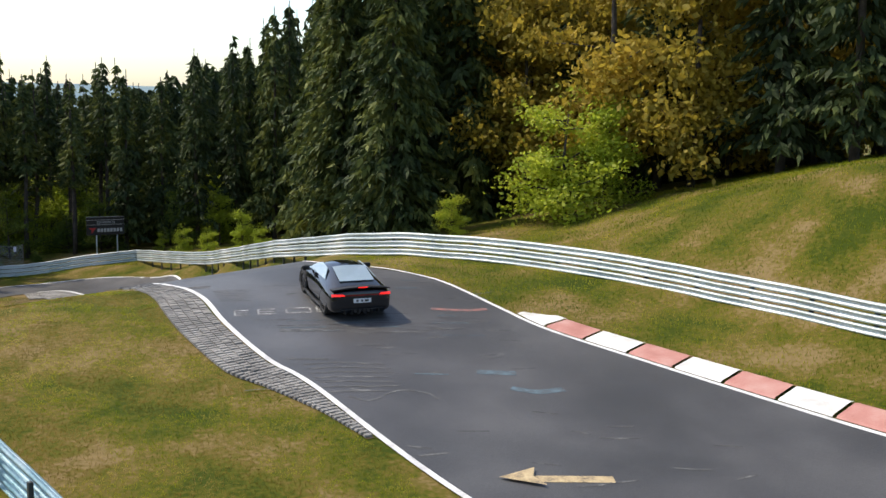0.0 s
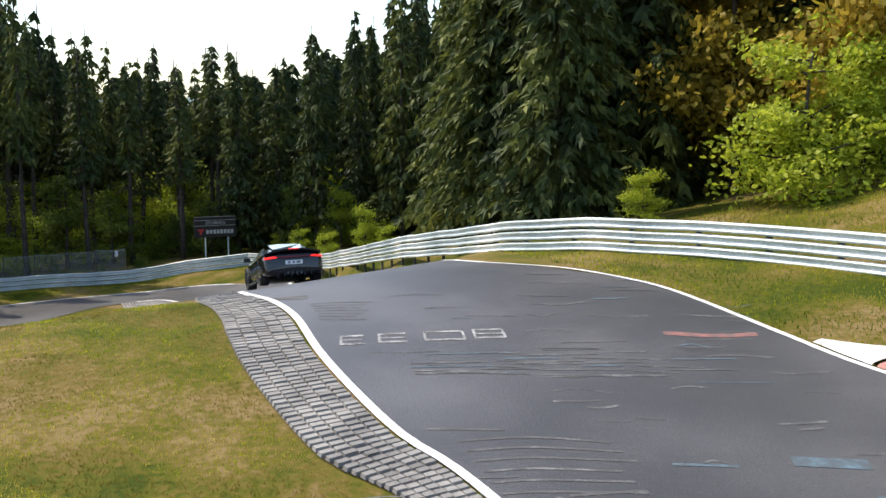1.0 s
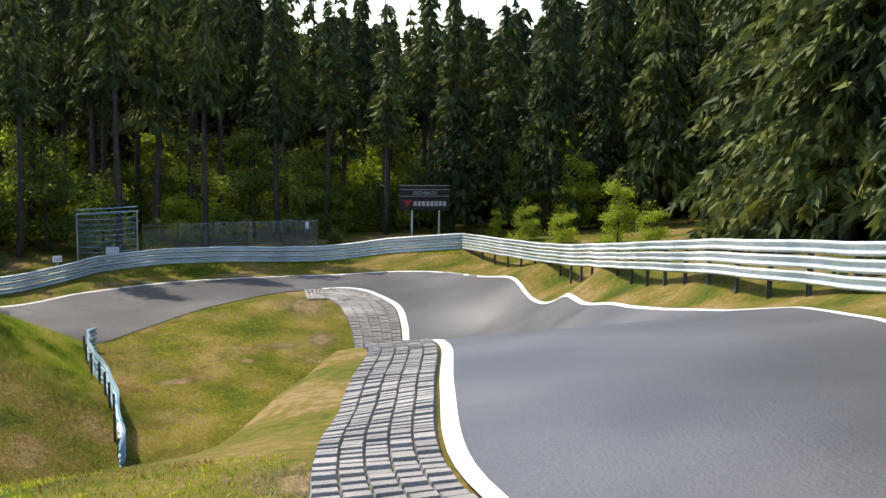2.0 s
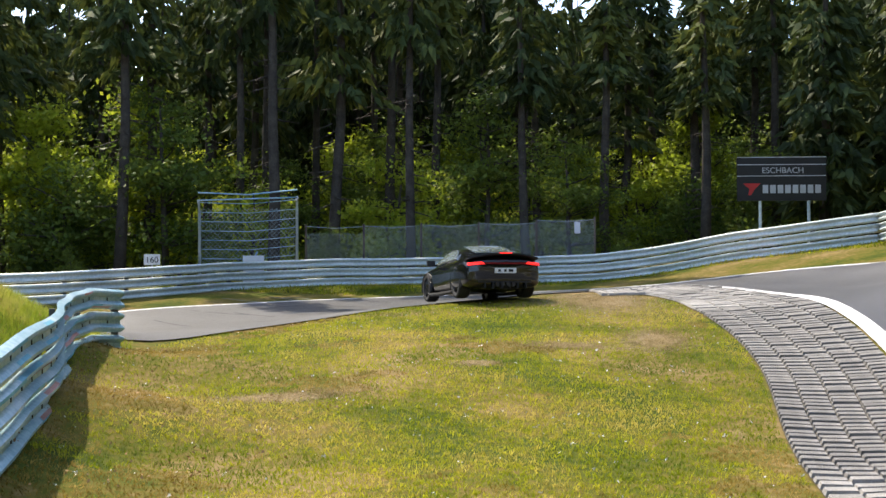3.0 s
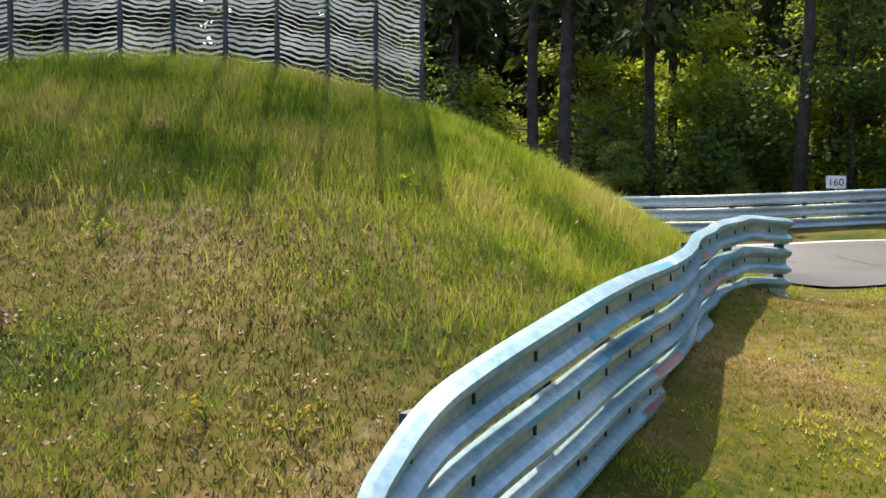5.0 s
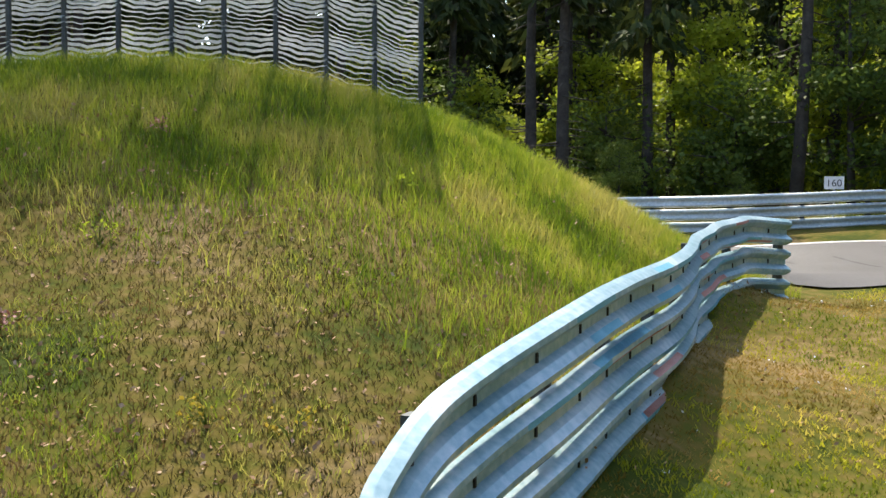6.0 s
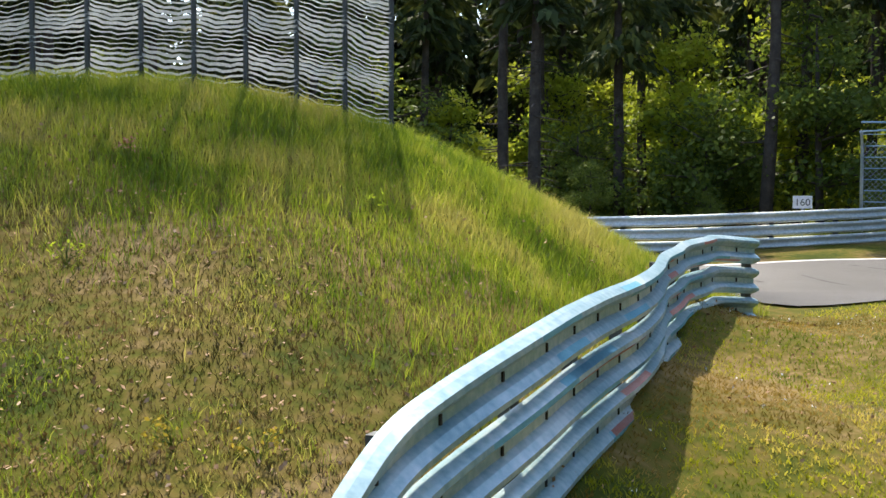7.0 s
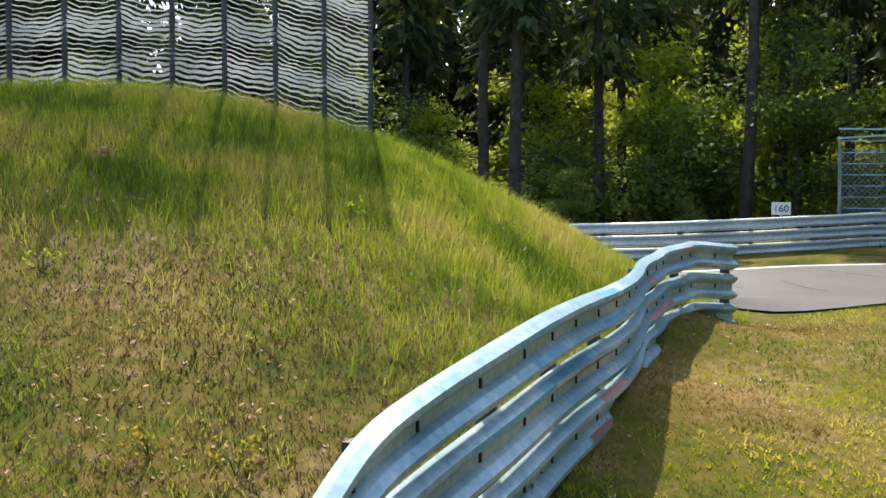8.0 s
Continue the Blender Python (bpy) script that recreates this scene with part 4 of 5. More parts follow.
for k in range(14):
    x, y = crng.uniform(2.2, 9.5), crng.uniform(6.5, 12)
    stroke([(x, y), (x + crng.uniform(0.3, 0.9), y + crng.uniform(-0.2, 0.2))], 0.06, M_CHALK)
stroke([(5.3, 12.6), (5.9, 12.35), (6.6, 12.5)], 0.28, M_CHALK_BLUE, label="faded blue chalk patch on the asphalt")
stroke([(4.6, 13.7), (5.6, 13.6)], 0.3, M_CHALK_BLUE, label="faded blue chalk patch on the asphalt")
stroke([(4.0, 19.15), (4.9, 19.0), (5.7, 19.1)], 0.22, M_CHALK_RED, label="faded red chalk patch on the asphalt")
stroke([(-3.7, 22.35), (-2.9, 22.3)], 0.35, M_CHALK, label="pale worn patch on the asphalt")
stroke([(4.9, 7.62), (6.5, 7.55)], 0.3, M_CHALK_GOLD, label="faded yellow arrow shaft on the asphalt")
head = mesh_of("arrow_head", [(4.15, 7.62, near_slope(4.15, 7.62) + 0.046), (5.05, 7.2, near_slope(5.05, 7.2) + 0.046), (4.85, 7.62, near_slope(4.85, 7.62) + 0.046), (4.95, 8.02, near_slope(4.95, 8.02) + 0.046)], [(0, 1, 2), (0, 2, 3)], M_CHALK_GOLD)
tagged(new("arrow_marking", head), "faded yellow arrow head on the asphalt", "road marking", kind="structure")
for k in range(16):
    x, y = crng.uniform(-35, -24), crng.uniform(63, 72)
    a = crng.uniform(-0.5, 0.2)
    ln = crng.uniform(0.8, 2.4)
    stroke([(x, y), (x + ln * math.cos(a), y + ln * math.sin(a))], 0.08, M_CHALK)


# ---- grid-stone strip inside the left line ----
def stone_mesh():
    g = Geo()
    b, t = 0.5, 0.44
    g.add([(-b, -b, 0), (b, -b, 0), (b, b, 0), (-b, b, 0), (-t, -t, 1), (t, -t, 1), (t, t, 1), (-t, t, 1)], [(0, 1, 5, 4), (1, 2, 6, 5), (2, 3, 7, 6), (3, 0, 4, 7), (4, 5, 6, 7)])
    return g.mesh("stone", M_STONE)


def paving():
    keep = (left_line[:, 1] > 9.6) & (left_line[:, 0] > -21.5) & (left_line[:, 1] < 70)
    line = left_line[keep]
    strip = thing("pavement", "worn grey grid-stone strip along the inner track edge", "pavement", kind="structure")
    wide = np.interp(line[:, 1], [9.6, 11.5, 13, 14.5, 20, 24, 45, 60, 66, 69], [0.12, 0.4, 0.8, 1.15, 1.3, 1.0, 1.4, 2.0, 2.5, 2.3])
    cols = 5
    run = np.concatenate([[0], np.cumsum(np.linalg.norm(np.diff(line, axis=0), axis=1))])
    child("bedding", ribbon("bedding", line, -wide - 0.06, np.full(len(line), -0.04), 0.02, M_JOINT, 4), strip, "dark joints between the stones")
    me = stone_mesh()
    rest = Geo()
    prng = np.random.default_rng(4)
    side = sideways(line)
    s, rows = 0.15, []
    while s < run[-1]:
        pitch = 0.22 if np.interp(s, run, line[:, 1]) > 48 else 0.17
        rows.append((s, pitch))
        s += pitch
    made = 0
    for s, pitch in rows:
        x, y = np.interp(s, run, line[:, 0]), np.interp(s, run, line[:, 1])
        nx, ny = np.interp(s, run, side[:, 0]), np.interp(s, run, side[:, 1])
        w = np.interp(s, run, wide)
        for c in range(cols):
            o = -(0.05 + w * (c + 0.5) / cols)
            cx, cy = x + nx * o, y + ny * o
            cz = float(lie(cx, cy)[0]) + 0.02
            zx = float(lie(cx + nx * 0.2, cy + ny * 0.2)[0]) + 0.02
            zy = float(lie(cx - ny * 0.2, cy + nx * 0.2)[0]) + 0.02
            ax, ay = Vector((nx * 0.2, ny * 0.2, zx - cz)).normalized(), Vector((-ny * 0.2, nx * 0.2, zy - cz)).normalized()
            az = ax.cross(ay)
            ay = az.cross(ax)
            m = Matrix((ax, ay, az)).transposed().to_4x4()
            m.translation = (cx, cy, cz)
            m = m @ Matrix.Rotation(prng.normal(0, 0.015), 4, "Z") @ Matrix.Diagonal((w / cols * 0.985, pitch * 0.72, 0.05 + prng.uniform(-0.012, 0.012), 1))
            if 53.5 < cy < 64.5 and made < 300:
                child("stone", me, strip, m=m)
                made += 1
            else:
                rest.add([m @ v.co for v in me.vertices], [tuple(p.vertices) for p in me.polygons])
    r = child("stones", rest.mesh("stones", M_STONE), strip)
    r["kind"] = "stuff"


paving()


def bare_patch(cx, cy, rx, ry, turn, seed):
    """An irregular patch of bare earth lying on the grass."""
    v, f = [(cx, cy, float(lie(cx, cy)[0]) + 0.012)], []
    n, rings = 40, 6
    for r in range(1, rings + 1):
        for i in range(n):
            a = 2 * math.pi * i / n
            k = r / rings * (1 + 0.55 * noise.noise(Vector((math.cos(a) * 2 + seed, math.sin(a) * 2, seed))) + 0.25 * noise.noise(Vector((math.cos(a) * 6, math.sin(a) * 6 + seed, 3))))
            x, y = rx * k * math.cos(a), ry * k * math.sin(a)
            px, py = cx + x * math.cos(turn) - y * math.sin(turn), cy + x * math.sin(turn) + y * math.cos(turn)
            v.append((px, py, float(lie(px, py)[0]) + 0.012 - 0.03 * (r == rings)))
    for i in range(n):
        f.append((0, 1 + i, 1 + (i + 1) % n))
        for r in range(rings - 1):
            f.append((1 + r * n + i, 1 + (r + 1) * n + i, 1 + (r + 1) * n + (i + 1) % n, 1 + r * n + (i + 1) % n))
    tagged(new("bare_patch", mesh_of("bare_patch", v, f, M_DIRT, True)), "bare brown earth worn through the grass", "bare earth", kind="structure")


PATCHES = ((-21.5, 54.35, 0.85, 0.3, 0.62, 1), (-17.7, 61.0, 0.55, 0.9, 0.2, 2), (-19.9, 65.4, 0.9, 1.5, 0.5, 3), (-18.9, 59.6, 0.7, 0.3, 0.4, 4), (-5.4, 23.4, 0.5, 0.4, 0, 10), (-19.6, 57.0, 0.35, 0.2, 0.3, 6))
for p in PATCHES:
    bare_patch(p[0], p[1], p[2] * 0.8, p[3] * 0.8, p[4], p[5])


# ---- grass ----
def blades(name, label, places, length, lean, width, material, seed):
    grng = np.random.default_rng(seed)
    n = len(places)
    z = lie(places[:, 0], places[:, 1])
    base = np.c_[places, z - 0.01]
    a = grng.uniform(0, 2 * math.pi, n)
    ln = length * grng.uniform(0.4, 1.25, n)
    side = np.c_[np.cos(a), np.sin(a), np.zeros(n)] * (width * grng.uniform(0.6, 1.3, n))[:, None]
    b = grng.uniform(0, 2 * math.pi, n)
    bow = np.c_[np.cos(b) * lean * grng.uniform(0.2, 1, n), np.sin(b) * lean * grng.uniform(0.2, 1, n), np.ones(n)]
    mid = base + bow * (ln * 0.55)[:, None] * np.array([0.5, 0.5, 1])
    tip = base + bow * ln[:, None]
    v = np.stack([base - side, base + side, mid + side * 0.7, mid - side * 0.7, tip], 1).reshape(-1, 3)
    k = np.arange(n)[:, None] * 5
    f = [tuple(r) for r in (k + np.array([0, 1, 2, 3])).tolist()] + [tuple(r) for r in (k + np.array([3, 2, 4])).tolist()]
    ob = new(name, mesh_of(name, v, f, material))
    tagged(ob, label, "grass", kind="stuff")


def clear_of_road(p, margin=0.05):
    keep = np.ones(len(p), bool)
    for line, side in ((left_line, 1), (right_line, -1)):
        nrm = sideways(line)
        for i in range(0, len(p), 4000):
            q = p[i:i + 4000]
            d = ((q[:, None] - line[None]) ** 2).sum(-1)
            j = d.argmin(1)
            s = ((q - line[j]) * nrm[j]).sum(1) * side
            room = margin + (np.interp(line[j, 1], [9.5, 14, 20, 24, 45, 60, 66, 69], [0.1, 1.2, 1.35, 1.05, 1.45, 2.05, 2.55, 2.3]) if side == 1 else 0.0)
            room = np.where((side == 1) & (line[j, 0] < -21), margin, room)
            keep[i:i + 4000] &= (s < -room) | (d[np.arange(len(q)), j] > 60)
    return p[keep]


grng = np.random.default_rng(77)


def spread(n, x0, x1, y0, y1, test=None):
    p = np.c_[grng.uniform(x0, x1, n), grng.uniform(y0, y1, n)]
    return p[test(p[:, 0], p[:, 1])] if test else p


rail_xy = np.array([(x, y) for x, y, z in LEFT_RAIL])


def bank_side(x, y):
    """Left of the dented rail, where the bank rises."""
    return x < np.interp(y, rail_xy[::-1, 1], rail_xy[::-1, 0]) - 0.12


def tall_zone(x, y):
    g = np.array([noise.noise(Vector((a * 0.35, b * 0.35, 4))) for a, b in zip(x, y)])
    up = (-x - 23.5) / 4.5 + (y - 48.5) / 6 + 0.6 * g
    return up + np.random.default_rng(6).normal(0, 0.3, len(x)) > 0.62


bank = spread(270000, -31, -20, 43, 57.2, bank_side)
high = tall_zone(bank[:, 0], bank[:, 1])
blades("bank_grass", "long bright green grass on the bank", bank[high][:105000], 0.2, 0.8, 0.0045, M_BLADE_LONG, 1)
blades("bank_turf", "thin dry brown grass low on the bank, shade in its colour", bank[~high][:60000], 0.06, 1.5, 0.0045, M_BLADE_BANK_SHADED, 2)
tuft = bank[~high][60000:]
tuft = tuft[np.array([noise.noise(Vector((a * 1.1, b * 1.1, 8))) for a, b in tuft]) > 0.05]
blades("bank_tufts", "green tufts among the dry bank grass", tuft[:14000], 0.085, 1.0, 0.0045, M_BLADE_LONG, 12)
verge = clear_of_road(spread(260000, -27, -13, 46, 70, lambda x, y: ~bank_side(x, y) & (y > 47)))
near = np.hypot(verge[:, 0] + 15.5, verge[:, 1] - 44.5)
verge = verge[grng.random(len(verge)) < np.clip(11 / near, 0.3, 1)]
split = np.array([noise.noise(Vector((a * 0.45, b * 0.45, 1))) + 0.4 * noise.noise(Vector((a * 1.7, b * 1.7, 7))) for a, b in verge]) + (54.5 - verge[:, 1]) * 0.03 + 0.2 * (verge[:, 0] < -21.8)
keep = np.ones(len(verge), bool)
for cx, cy, rx, ry, turn, _ in PATCHES:
    dx, dy = verge[:, 0] - cx, verge[:, 1] - cy
    r = np.hypot((dx * math.cos(turn) + dy * math.sin(turn)) / rx, (dy * math.cos(turn) - dx * math.sin(turn)) / ry)
    keep &= r > grng.uniform(0.45, 1.25, len(verge))
verge, split = verge[keep], split[keep]
blades("verge_grass", "short mown green grass on the verge", verge[split < 0.3], 0.06, 1.2, 0.007, M_BLADE, 3)
blades("verge_dry_grass", "short dry straw-coloured grass on the verge", verge[split >= 0.3], 0.05, 1.4, 0.007, M_BLADE_DRY, 4)
straw = []
for cx, cy, rx, ry, turn, _ in PATCHES:
    q = grng.normal(0, 0.62, (int(5200 * rx * ry / 0.3), 2)) * (rx, ry)
    straw.append(np.c_[cx + q[:, 0] * math.cos(turn) - q[:, 1] * math.sin(turn), cy + q[:, 0] * math.sin(turn) + q[:, 1] * math.cos(turn)])
blades("straw", "pale dry straw lying on worn patches of the verge", np.concatenate(straw), 0.045, 1.8, 0.007, M_STRAW, 14)
inner = clear_of_road(spread(120000, -14, 2.5, 5, 24.5))
split = np.array([noise.noise(Vector((a * 0.5, b * 0.5, 2))) for a, b in inner])
blades("inner_grass", "mown green grass inside the bend", inner[split < 0.05], 0.055, 1.0, 0.007, M_BLADE, 5)
blades("inner_dry_grass", "dry straw patches in the mown grass", inner[split >= 0.05], 0.05, 1.2, 0.007, M_BLADE_DRY, 6)
outer_grass = clear_of_road(spread(90000, 0, 28, 9, 36, lambda x, y: x > 1.2 + (26 - y) * 0.35), 0.1)
blades("outer_grass", "green grass on the outer verge and hillside", outer_grass, 0.09, 0.7, 0.009, M_BLADE, 7)
far_grass = clear_of_road(spread(40000, -37, -14, 68, 79, lambda x, y: y > 71 + 0.15 * (x + 34)))
blades("far_grass", "strip of grass below the far rail", far_grass, 0.12, 0.7, 0.012, M_BLADE, 8)
lit = np.concatenate([spread(700, -26.5, -20, 46, 56), spread(1600, -28, -20.5, 43.5, 49.5, bank_side)])
v, f = leaf_cards(grng, np.c_[lit, lie(lit[:, 0], lit[:, 1]) + 0.03], 0.022, np.array([0.25, 0.25, 0.005]), 4200)
v[:, 2] = np.maximum(v[:, 2], lie(v[:, 0], v[:, 1]) + 0.006)
tagged(new("leaf_litter", mesh_of("leaf_litter", v, f, M_LITTER)), "dry brown leaves lying along the rail", "leaf litter", kind="stuff")
dots = clear_of_road(spread(900, -26, -14, 48, 66, lambda x, y: ~bank_side(x, y)))
v, f = leaf_cards(grng, np.c_[dots, lie(dots[:, 0], dots[:, 1]) + 0.06], 0.016, np.array([0.02, 0.02, 0.01]), 900)
tagged(new("daisies", mesh_of("daisies", v, f, M_WHITE)), "small white daisies in the short grass", "flowers", kind="stuff")


# ---- bolts, slots and scuffs on the dented rail ----
def rail_details():
    n = len(rail_line)
    bolt, slot = Geo(), Geo()
    bolt.box((0, 0, 0), (0.012, 0.05, 0.02))
    slot.box((0, 0, 0), (0.012, 0.02, 0.055))
    bolt_me, slot_me = bolt.mesh("bolt", M_SLOT), slot.mesh("slot", M_SLOT)
    scuff_rng = np.random.default_rng(3)
    for b, beam in enumerate([c for c in left_rail.children if c.name.startswith("beam")]):
        co = np.array([v.co for v in beam.data.vertices]).reshape(n, len(W_PROFILE), 3)
        for i in range(6, n - 2, 11):
            nrm = left_nrm[i]
            turn = Matrix.Rotation(math.atan2(nrm[1], nrm[0]), 4, "Z")
            for k in (2, 9):
                p = (co[i, k] + co[i, k + (0 if k == 2 else 0)])
                child("bolt", bolt_me, beam, m=Matrix.Translation((p[0] + nrm[0] * 0.004, p[1] + nrm[1] * 0.004, p[2] + 0.012)) @ turn)
            p = (co[i, 5] + co[i, 6]) / 2
            child("slot", slot_me, beam, m=Matrix.Translation((p[0] + nrm[0] * 0.005, p[1] + nrm[1] * 0.005, p[2])) @ turn)
        for s in range(14):
            i = int(scuff_rng.uniform(0.03, 0.7) * n)
            ln = int(scuff_rng.uniform(8, 34))
            k = int(scuff_rng.choice([1, 2, 3, 7, 8, 9]))
            v, f = [], []
            for j in range(i, min(n - 1, i + ln)):
                nr = left_nrm[j]
                for q in (k, k + 1):
                    v.append((co[j, q, 0] + nr[0] * 0.003, co[j, q, 1] + nr[1] * 0.003, co[j, q, 2] + 0.0015))
            for j in range(len(v) // 2 - 1):
                f.append((2 * j, 2 * j + 1, 2 * j + 3, 2 * j + 2))
            if f:
                child("scuff", mesh_of("scuff", v, f, M_PAINT_BLUE if s % 4 else M_KERB_RED, True), beam, "scuffed paint on the beam")


rail_details()


# ---- strip net on the bank ----
def bank_net():
    base, run = spline([(-28.7, 52.45), (-28.85, 51.6), (-29.1, 50.7), (-29.6, 49.4), (-30.05, 48.2), (-30.5, 46.8), (-30.9, 45.2)], 0.09)
    net = thing("safety_net", "grey woven strip safety net on steel posts above the bank", "safety net")
    post = Geo()
    post.tube([(0, 0, -0.5), (0, 0, 3.8)], 0.036, 8)
    pm = post.mesh("post", M_POST)
    wire = Geo()
    gap = 7
    for i in range(0, len(base), gap):
        p = at(base[i, 0], base[i, 1])
        child("post", pm, net, m=Matrix.Translation(p))
    nrng = np.random.default_rng(2)
    for i0 in range(0, len(base) - 1, gap):
        i1 = min(len(base) - 1, i0 + gap)
        v, f = [], []
        ground = lie(base[i0:i1 + 1, 0], base[i0:i1 + 1, 1])
        tilt = nrng.normal(0, 0.02)
        for r in range(60):
            h = -0.1 + r * 0.062
            band = 0.65 + 0.35 * math.sin(r * 0.7 + i0)
            for k, i in enumerate(range(i0, i1 + 1)):
                u = k / max(1, i1 - i0)
                sag = -0.05 * math.sin(math.pi * u) * (1 + 0.5 * math.sin(r * 0.45)) + 0.012 * math.sin(i * 2.3 + r)
                z = ground[k] + h + sag + tilt * u
                out = 0.03 * math.sin(r * 0.55 + i * 0.3)
                v += [(base[i, 0] + out, base[i, 1], z), (base[i, 0] + out + 0.012, base[i, 1], z + 0.04 * band)]
                if k:
                    q = len(v)
                    f.append((q - 4, q - 2, q - 1, q - 3))
        child("net_panel", mesh_of("net_panel", v, f, M_NET), net)


bank_net()


# ---- fences, boards and signs at the corner ----
def wire_panel(a, b, bottom, top, step, thick, lean=0.0):
    """Crossing wires between two uprights, leaning out at the top."""
    g = Geo()
    a, b = Vector(a), Vector(b)
    d = b - a
    ln, ht = d.length, top - bottom
    d.normalize()
    out = Vector((d.y, -d.x))
    n = int((ln + ht) / step)
    for s in (1, -1):
        for i in range(n):
            u0 = i * step - ht if s > 0 else i * step
            pts = []
            for q in (0, 1):
                pts.append((u0 + (ht * q if s > 0 else -ht * q), bottom + ht * q))
            (ua, za), (ub, zb) = pts
            lo, hi = 0.0, 1.0
            for lim, sgn in ((0, 1), (ln, -1)):
                if (ua - lim) * sgn < 0 and (ub - lim) * sgn < 0:
                    lo = 2
                elif (ua - lim) * sgn < 0:
                    lo = max(lo, (lim - ua) / (ub - ua))
                elif (ub - lim) * sgn < 0:
                    hi = min(hi, (lim - ua) / (ub - ua))
            if lo >= hi:
                continue
            ends = []
            for q in (lo, hi):
                u, z = ua + (ub - ua) * q, za + (zb - za) * q
                ends.append(Vector((a.x + d.x * u, a.y + d.y * u, z)))
            w = Vector((d.x, d.y, 0)) * thick
            k = len(g.v)
            g.v += [tuple(ends[0] - w), tuple(ends[0] + w), tuple(ends[1] + w), tuple(ends[1] - w)]
            g.f.append((k, k + 1, k + 2, k + 3))
    return g, out


def catch_fence():
    a, b = Vector((-36.6, 72.9)), Vector((-33.7, 74.75))
    fence = thing("catch_fence", "tall steel catch fence with bent top and horizontal cables", "catch fence")
    low, top = float(lie(a.x, a.y)[0]), -3.95
    g, out = wire_panel(a, b, low + 0.3, top - 0.25, 0.16, 0.006)
    child("wire_mesh", g.mesh("wire_mesh", M_WIRE), fence)
    for p, dz in ((a, 0.0), (b, 0.12)):
        post = Geo()
        post.tube([(p.x, p.y, low - 0.4), (p.x, p.y, top - 0.35 + dz), (p.x + out.x * 0.5, p.y + out.y * 0.5, top + dz)], 0.05, 8)
        child("post", post.mesh("post", M_ZINC_OLD, True), fence)
    for i in range(9):
        z = low + 0.6 + i * 0.33
        c = Geo()
        lean = max(0, z - (top - 0.35))
        c.tube([(a.x + out.x * lean, a.y + out.y * lean, z), ((a.x + b.x) / 2, (a.y + b.y) / 2, z - 0.03), (b.x + out.x * lean, b.y + out.y * lean, z + 0.12)], 0.014 if i < 8 else 0.03, 5)
        child("cable", c.mesh("cable", M_ZINC), fence)
    t = Geo()
    t.tube([(a.x + out.x * 0.5, a.y + out.y * 0.5, top), (b.x + out.x * 0.5, b.y + out.y * 0.5, top + 0.12)], 0.03, 6)
    child("top_tube", t.mesh("top_tube", M_ZINC), fence)


def mesh_fence():
    fence = thing("wire_fence", "sagging grey wire fence between wooden posts behind the rail", "wire fence")
    line, _ = spline([(-33.6, 75.2), (-31, 77.2), (-27.5, 78.8), (-24.0, 79.6)], 1.9)
    for i in range(len(line)):
        z = float(lie(line[i, 0], line[i, 1])[0])
        p = Geo()
        p.tube([(line[i, 0], line[i, 1], z - 0.4), (line[i, 0], line[i, 1], z + 2.1)], 0.04, 7)
        child("post", p.mesh("post", M_WOOD), fence)
        if i:
            g, _ = wire_panel(line[i - 1], line[i], z + 0.05, z + 2.0 - 0.25 * (i % 2) * (i < 3), 0.1, 0.006)
            child("wire_mesh", g.mesh("wire_mesh", M_WIRE), fence)
            r = Geo()
            r.tube([(line[i - 1, 0], line[i - 1, 1], z + 2.0), ((line[i - 1, 0] + line[i, 0]) / 2, (line[i - 1, 1] + line[i, 1]) / 2, z + 1.93), (line[i, 0], line[i, 1], z + 2.0)], 0.012, 5)
            child("cable", r.mesh("cable", M_WIRE), fence)
    tag = Geo()
    tag.box((-24.6, 79.4, float(lie(-24.6, 79.4)[0]) + 1.75), (0.22, 0.03, 0.42))
    child("notice", tag.mesh("notice", M_WHITE), fence, "small white notice")


def letters(text, size, material, parent, m, name="lettering"):
    cu = bpy.data.curves.new(name, "FONT")
    cu.body, cu.size, cu.align_x, cu.extrude = text, size, "CENTER", 0.004
    cu.materials.append(material)
    ob = new(name, cu)
    ob.parent = parent
    ob.matrix_basis = m
    return ob


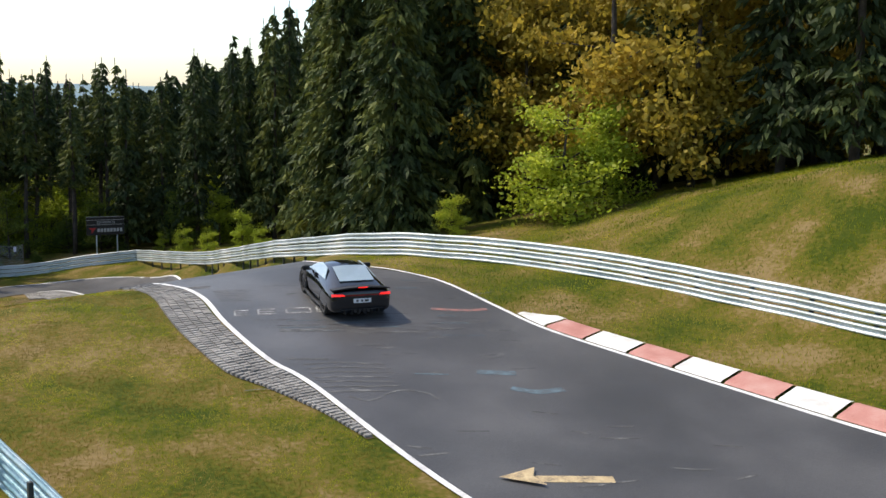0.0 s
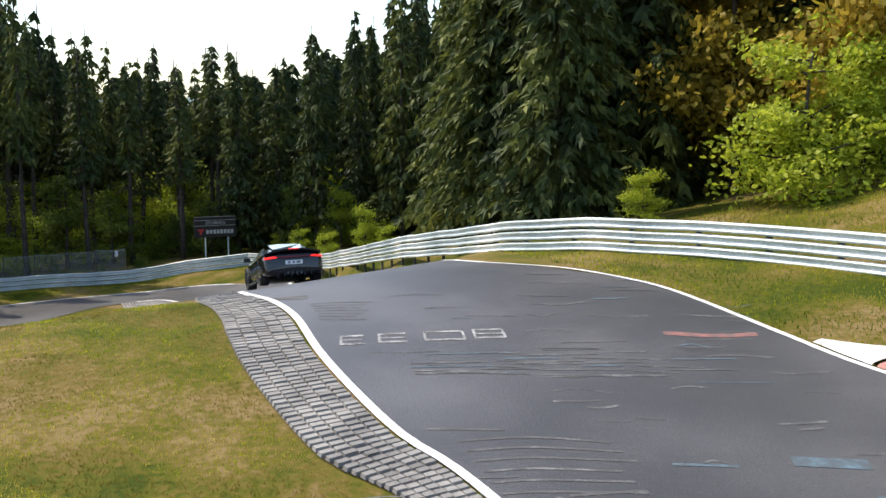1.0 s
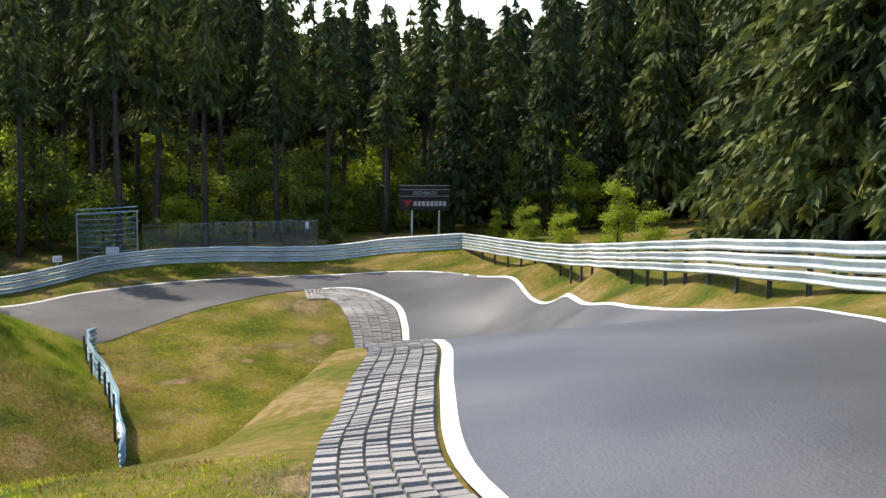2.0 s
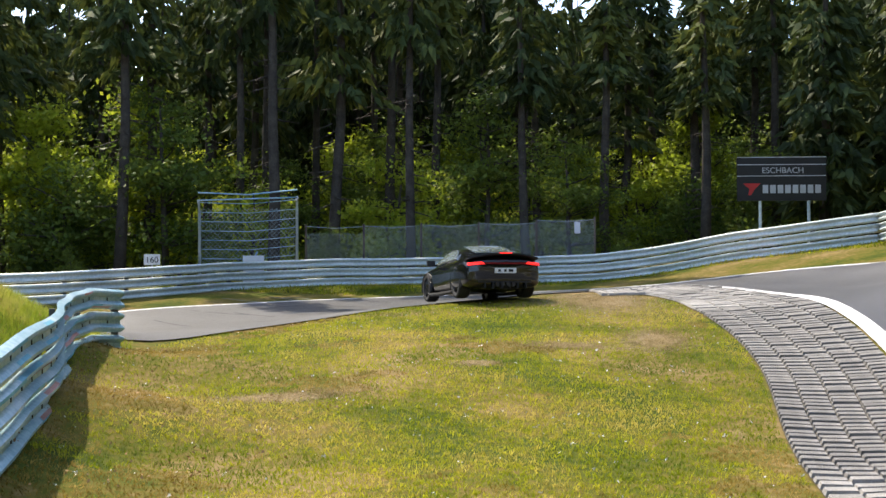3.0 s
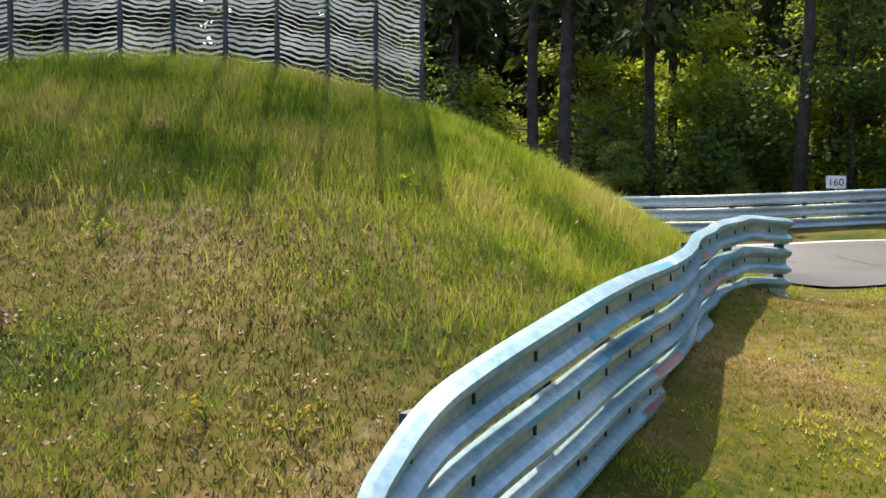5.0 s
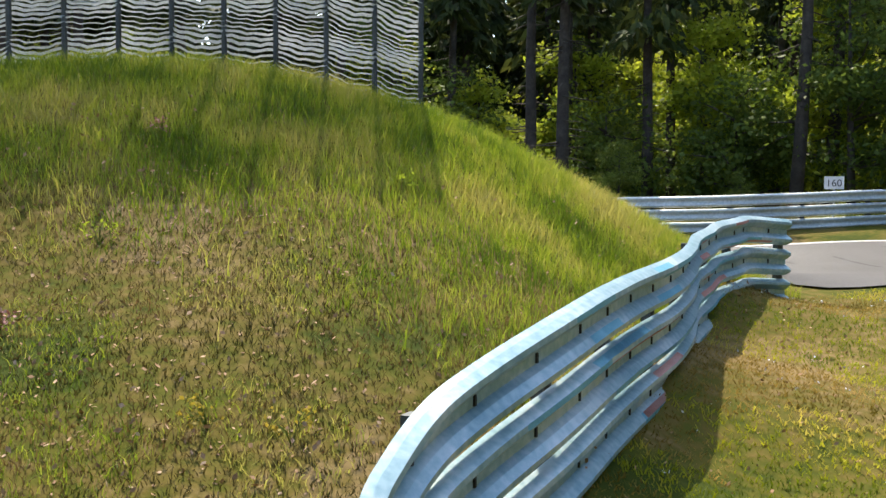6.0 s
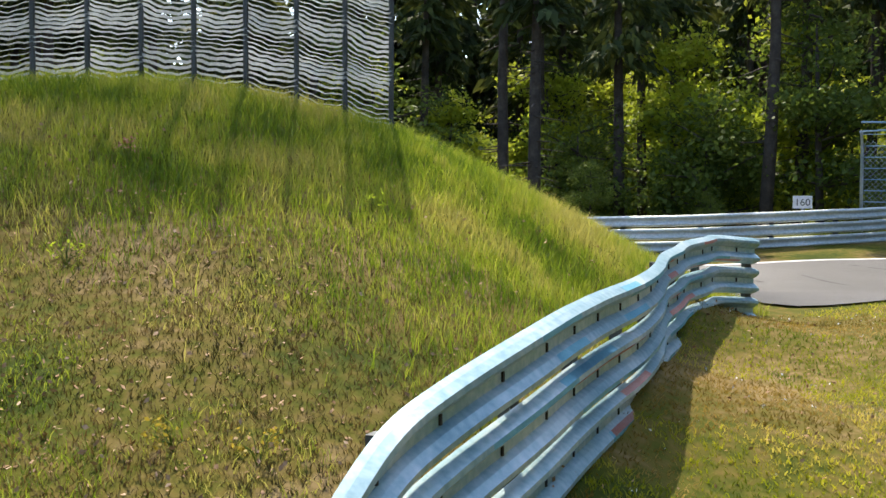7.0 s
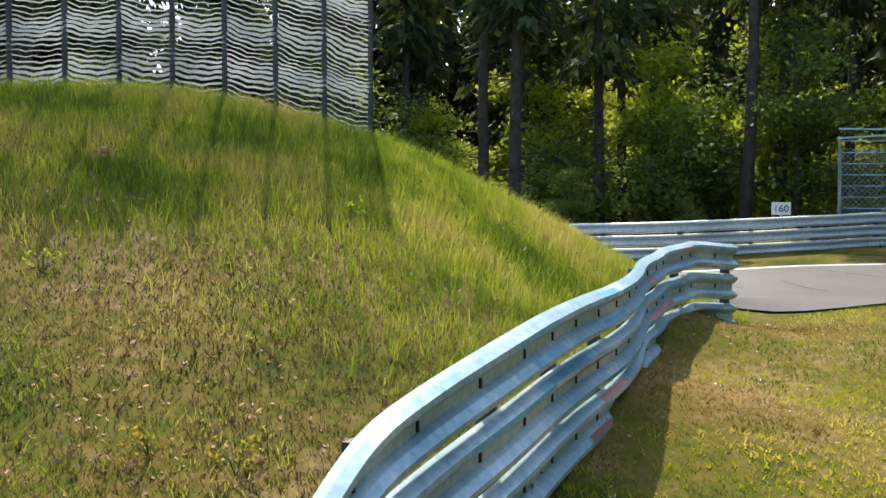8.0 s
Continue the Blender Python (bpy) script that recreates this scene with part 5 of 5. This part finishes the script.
def billboard():
    a, b = Vector((-19.2, 81.4, 0)), Vector((-16.2, 82.6, 0))
    mid, d = (a + b) / 2, (b - a).normalized()
    turn = math.degrees(math.atan2(d.y, d.x))
    sign = thing("sign_board", "black track sign board with grey lettering on two posts", "sign board", pose(mid.x, mid.y, -2.42, 0, 0, turn))
    g = Geo()
    g.box((0, 0, -0.79), (3.2, 0.06, 1.58))
    child("board", g.mesh("board", M_SIGN_BLACK), sign)
    for z in (0.0, -0.27, -0.68):
        s = Geo()
        s.box((0, -0.035, z), (3.2, 0.012, 0.03))
        child("trim_strip", s.mesh("trim_strip", M_GREY), sign)
    for x in (-0.75, 1.0):
        p = Geo()
        p.tube([(x, 0.06, -0.3), (x, 0.06, -4.6)], 0.06, 8)
        child("post", p.mesh("post", M_ZINC_OLD), sign)
    letters("ESCHBACH", 0.3, M_GREY, sign, pose(0.05, -0.04, -0.58, 90, 0, 0))
    mark = Geo()
    mark.add([(-1.4, -0.036, -0.95), (-0.75, -0.036, -0.95), (-0.98, -0.036, -1.18), (-1.1, -0.036, -1.38), (-1.2, -0.036, -1.38), (-1.15, -0.036, -1.15)], [(0, 1, 2, 3, 4, 5)])
    child("red_mark", mark.mesh("red_mark", M_SIGN_RED), sign, "red sponsor shape")
    for i in range(8):
        s = Geo()
        s.box((-0.58 + i * 0.27, -0.036, -1.16), (0.2, 0.01, 0.3))
        child("letter_bar", s.mesh("letter_bar", M_GREY), sign)


def distance_sign():
    sign = thing("distance_sign", "small white distance board on a post behind the rail", "distance sign", pose(-35.55, 69.0, -6.02, 0, 0, 40))
    g = Geo()
    g.box((0, 0, 0), (0.5, 0.02, 0.34))
    child("board", g.mesh("board", M_WHITE), sign)
    p = Geo()
    p.tube([(0, 0.03, -1.4), (0, 0.03, 0.1)], 0.025, 7)
    child("post", p.mesh("post", M_ZINC_OLD), sign)
    letters("160", 0.27, M_SIGN_BLACK, sign, pose(0, -0.014, -0.095, 90, 0, 0))


def white_box():
    z = -6.0
    box = thing("marshal_box", "small white cabinet behind the rail", "cabinet", pose(-34.4, 73.0, z, 0, 0, 35))
    g = Geo()
    g.box((0, 0, -0.4), (0.72, 0.3, 1.0))
    child("body", g.mesh("body", M_WHITE), box)
    lid = Geo()
    lid.box((0.1, 0, 0.16), (0.06, 0.1, 0.2), Matrix.Rotation(0.5, 3, "Y"))
    child("bracket", lid.mesh("bracket", M_ZINC), box)


def weed(x, y, material, label, seed):
    wrng = np.random.default_rng(seed)
    base = at(x, y)
    ob = thing("weed", label, "weed", Matrix.Translation(base), group="weeds on the bank")
    stem = Geo()
    tips = []
    for k in range(9):
        a = wrng.uniform(0, 6.3)
        e = (0.12 * math.cos(a), 0.12 * math.sin(a), wrng.uniform(0.08, 0.2))
        stem.tube([(0, 0, -0.02), (e[0] * 0.4, e[1] * 0.4, e[2] * 0.7), e], 0.003, 4)
        tips.append(e)
    child("stalk", stem.mesh("stalk", M_LEAF_MID), ob)["kind"] = "stuff"
    v, f = leaf_cards(wrng, np.array(tips), 0.018, np.array([0.03, 0.03, 0.02]), 70)
    child("leaves", mesh_of("leaves", v, f, material), ob)["kind"] = "stuff"


for k, (x, y) in enumerate(((-22.5, 47.5), (-22.2, 47.9), (-25.6, 47.6), (-24.3, 46.6), (-27.2, 48.6), (-25.8, 50.6))):
    weed(x, y, M_KERB_RED if k in (3, 4) else M_LEAF_GOLD if k < 2 else M_LEAF_BRIGHT, "reddish dock weed on the bank" if k in (3, 4) else "small leafy weed growing on the bank", k)


catch_fence()
mesh_fence()
billboard()
distance_sign()
white_box()

motions()
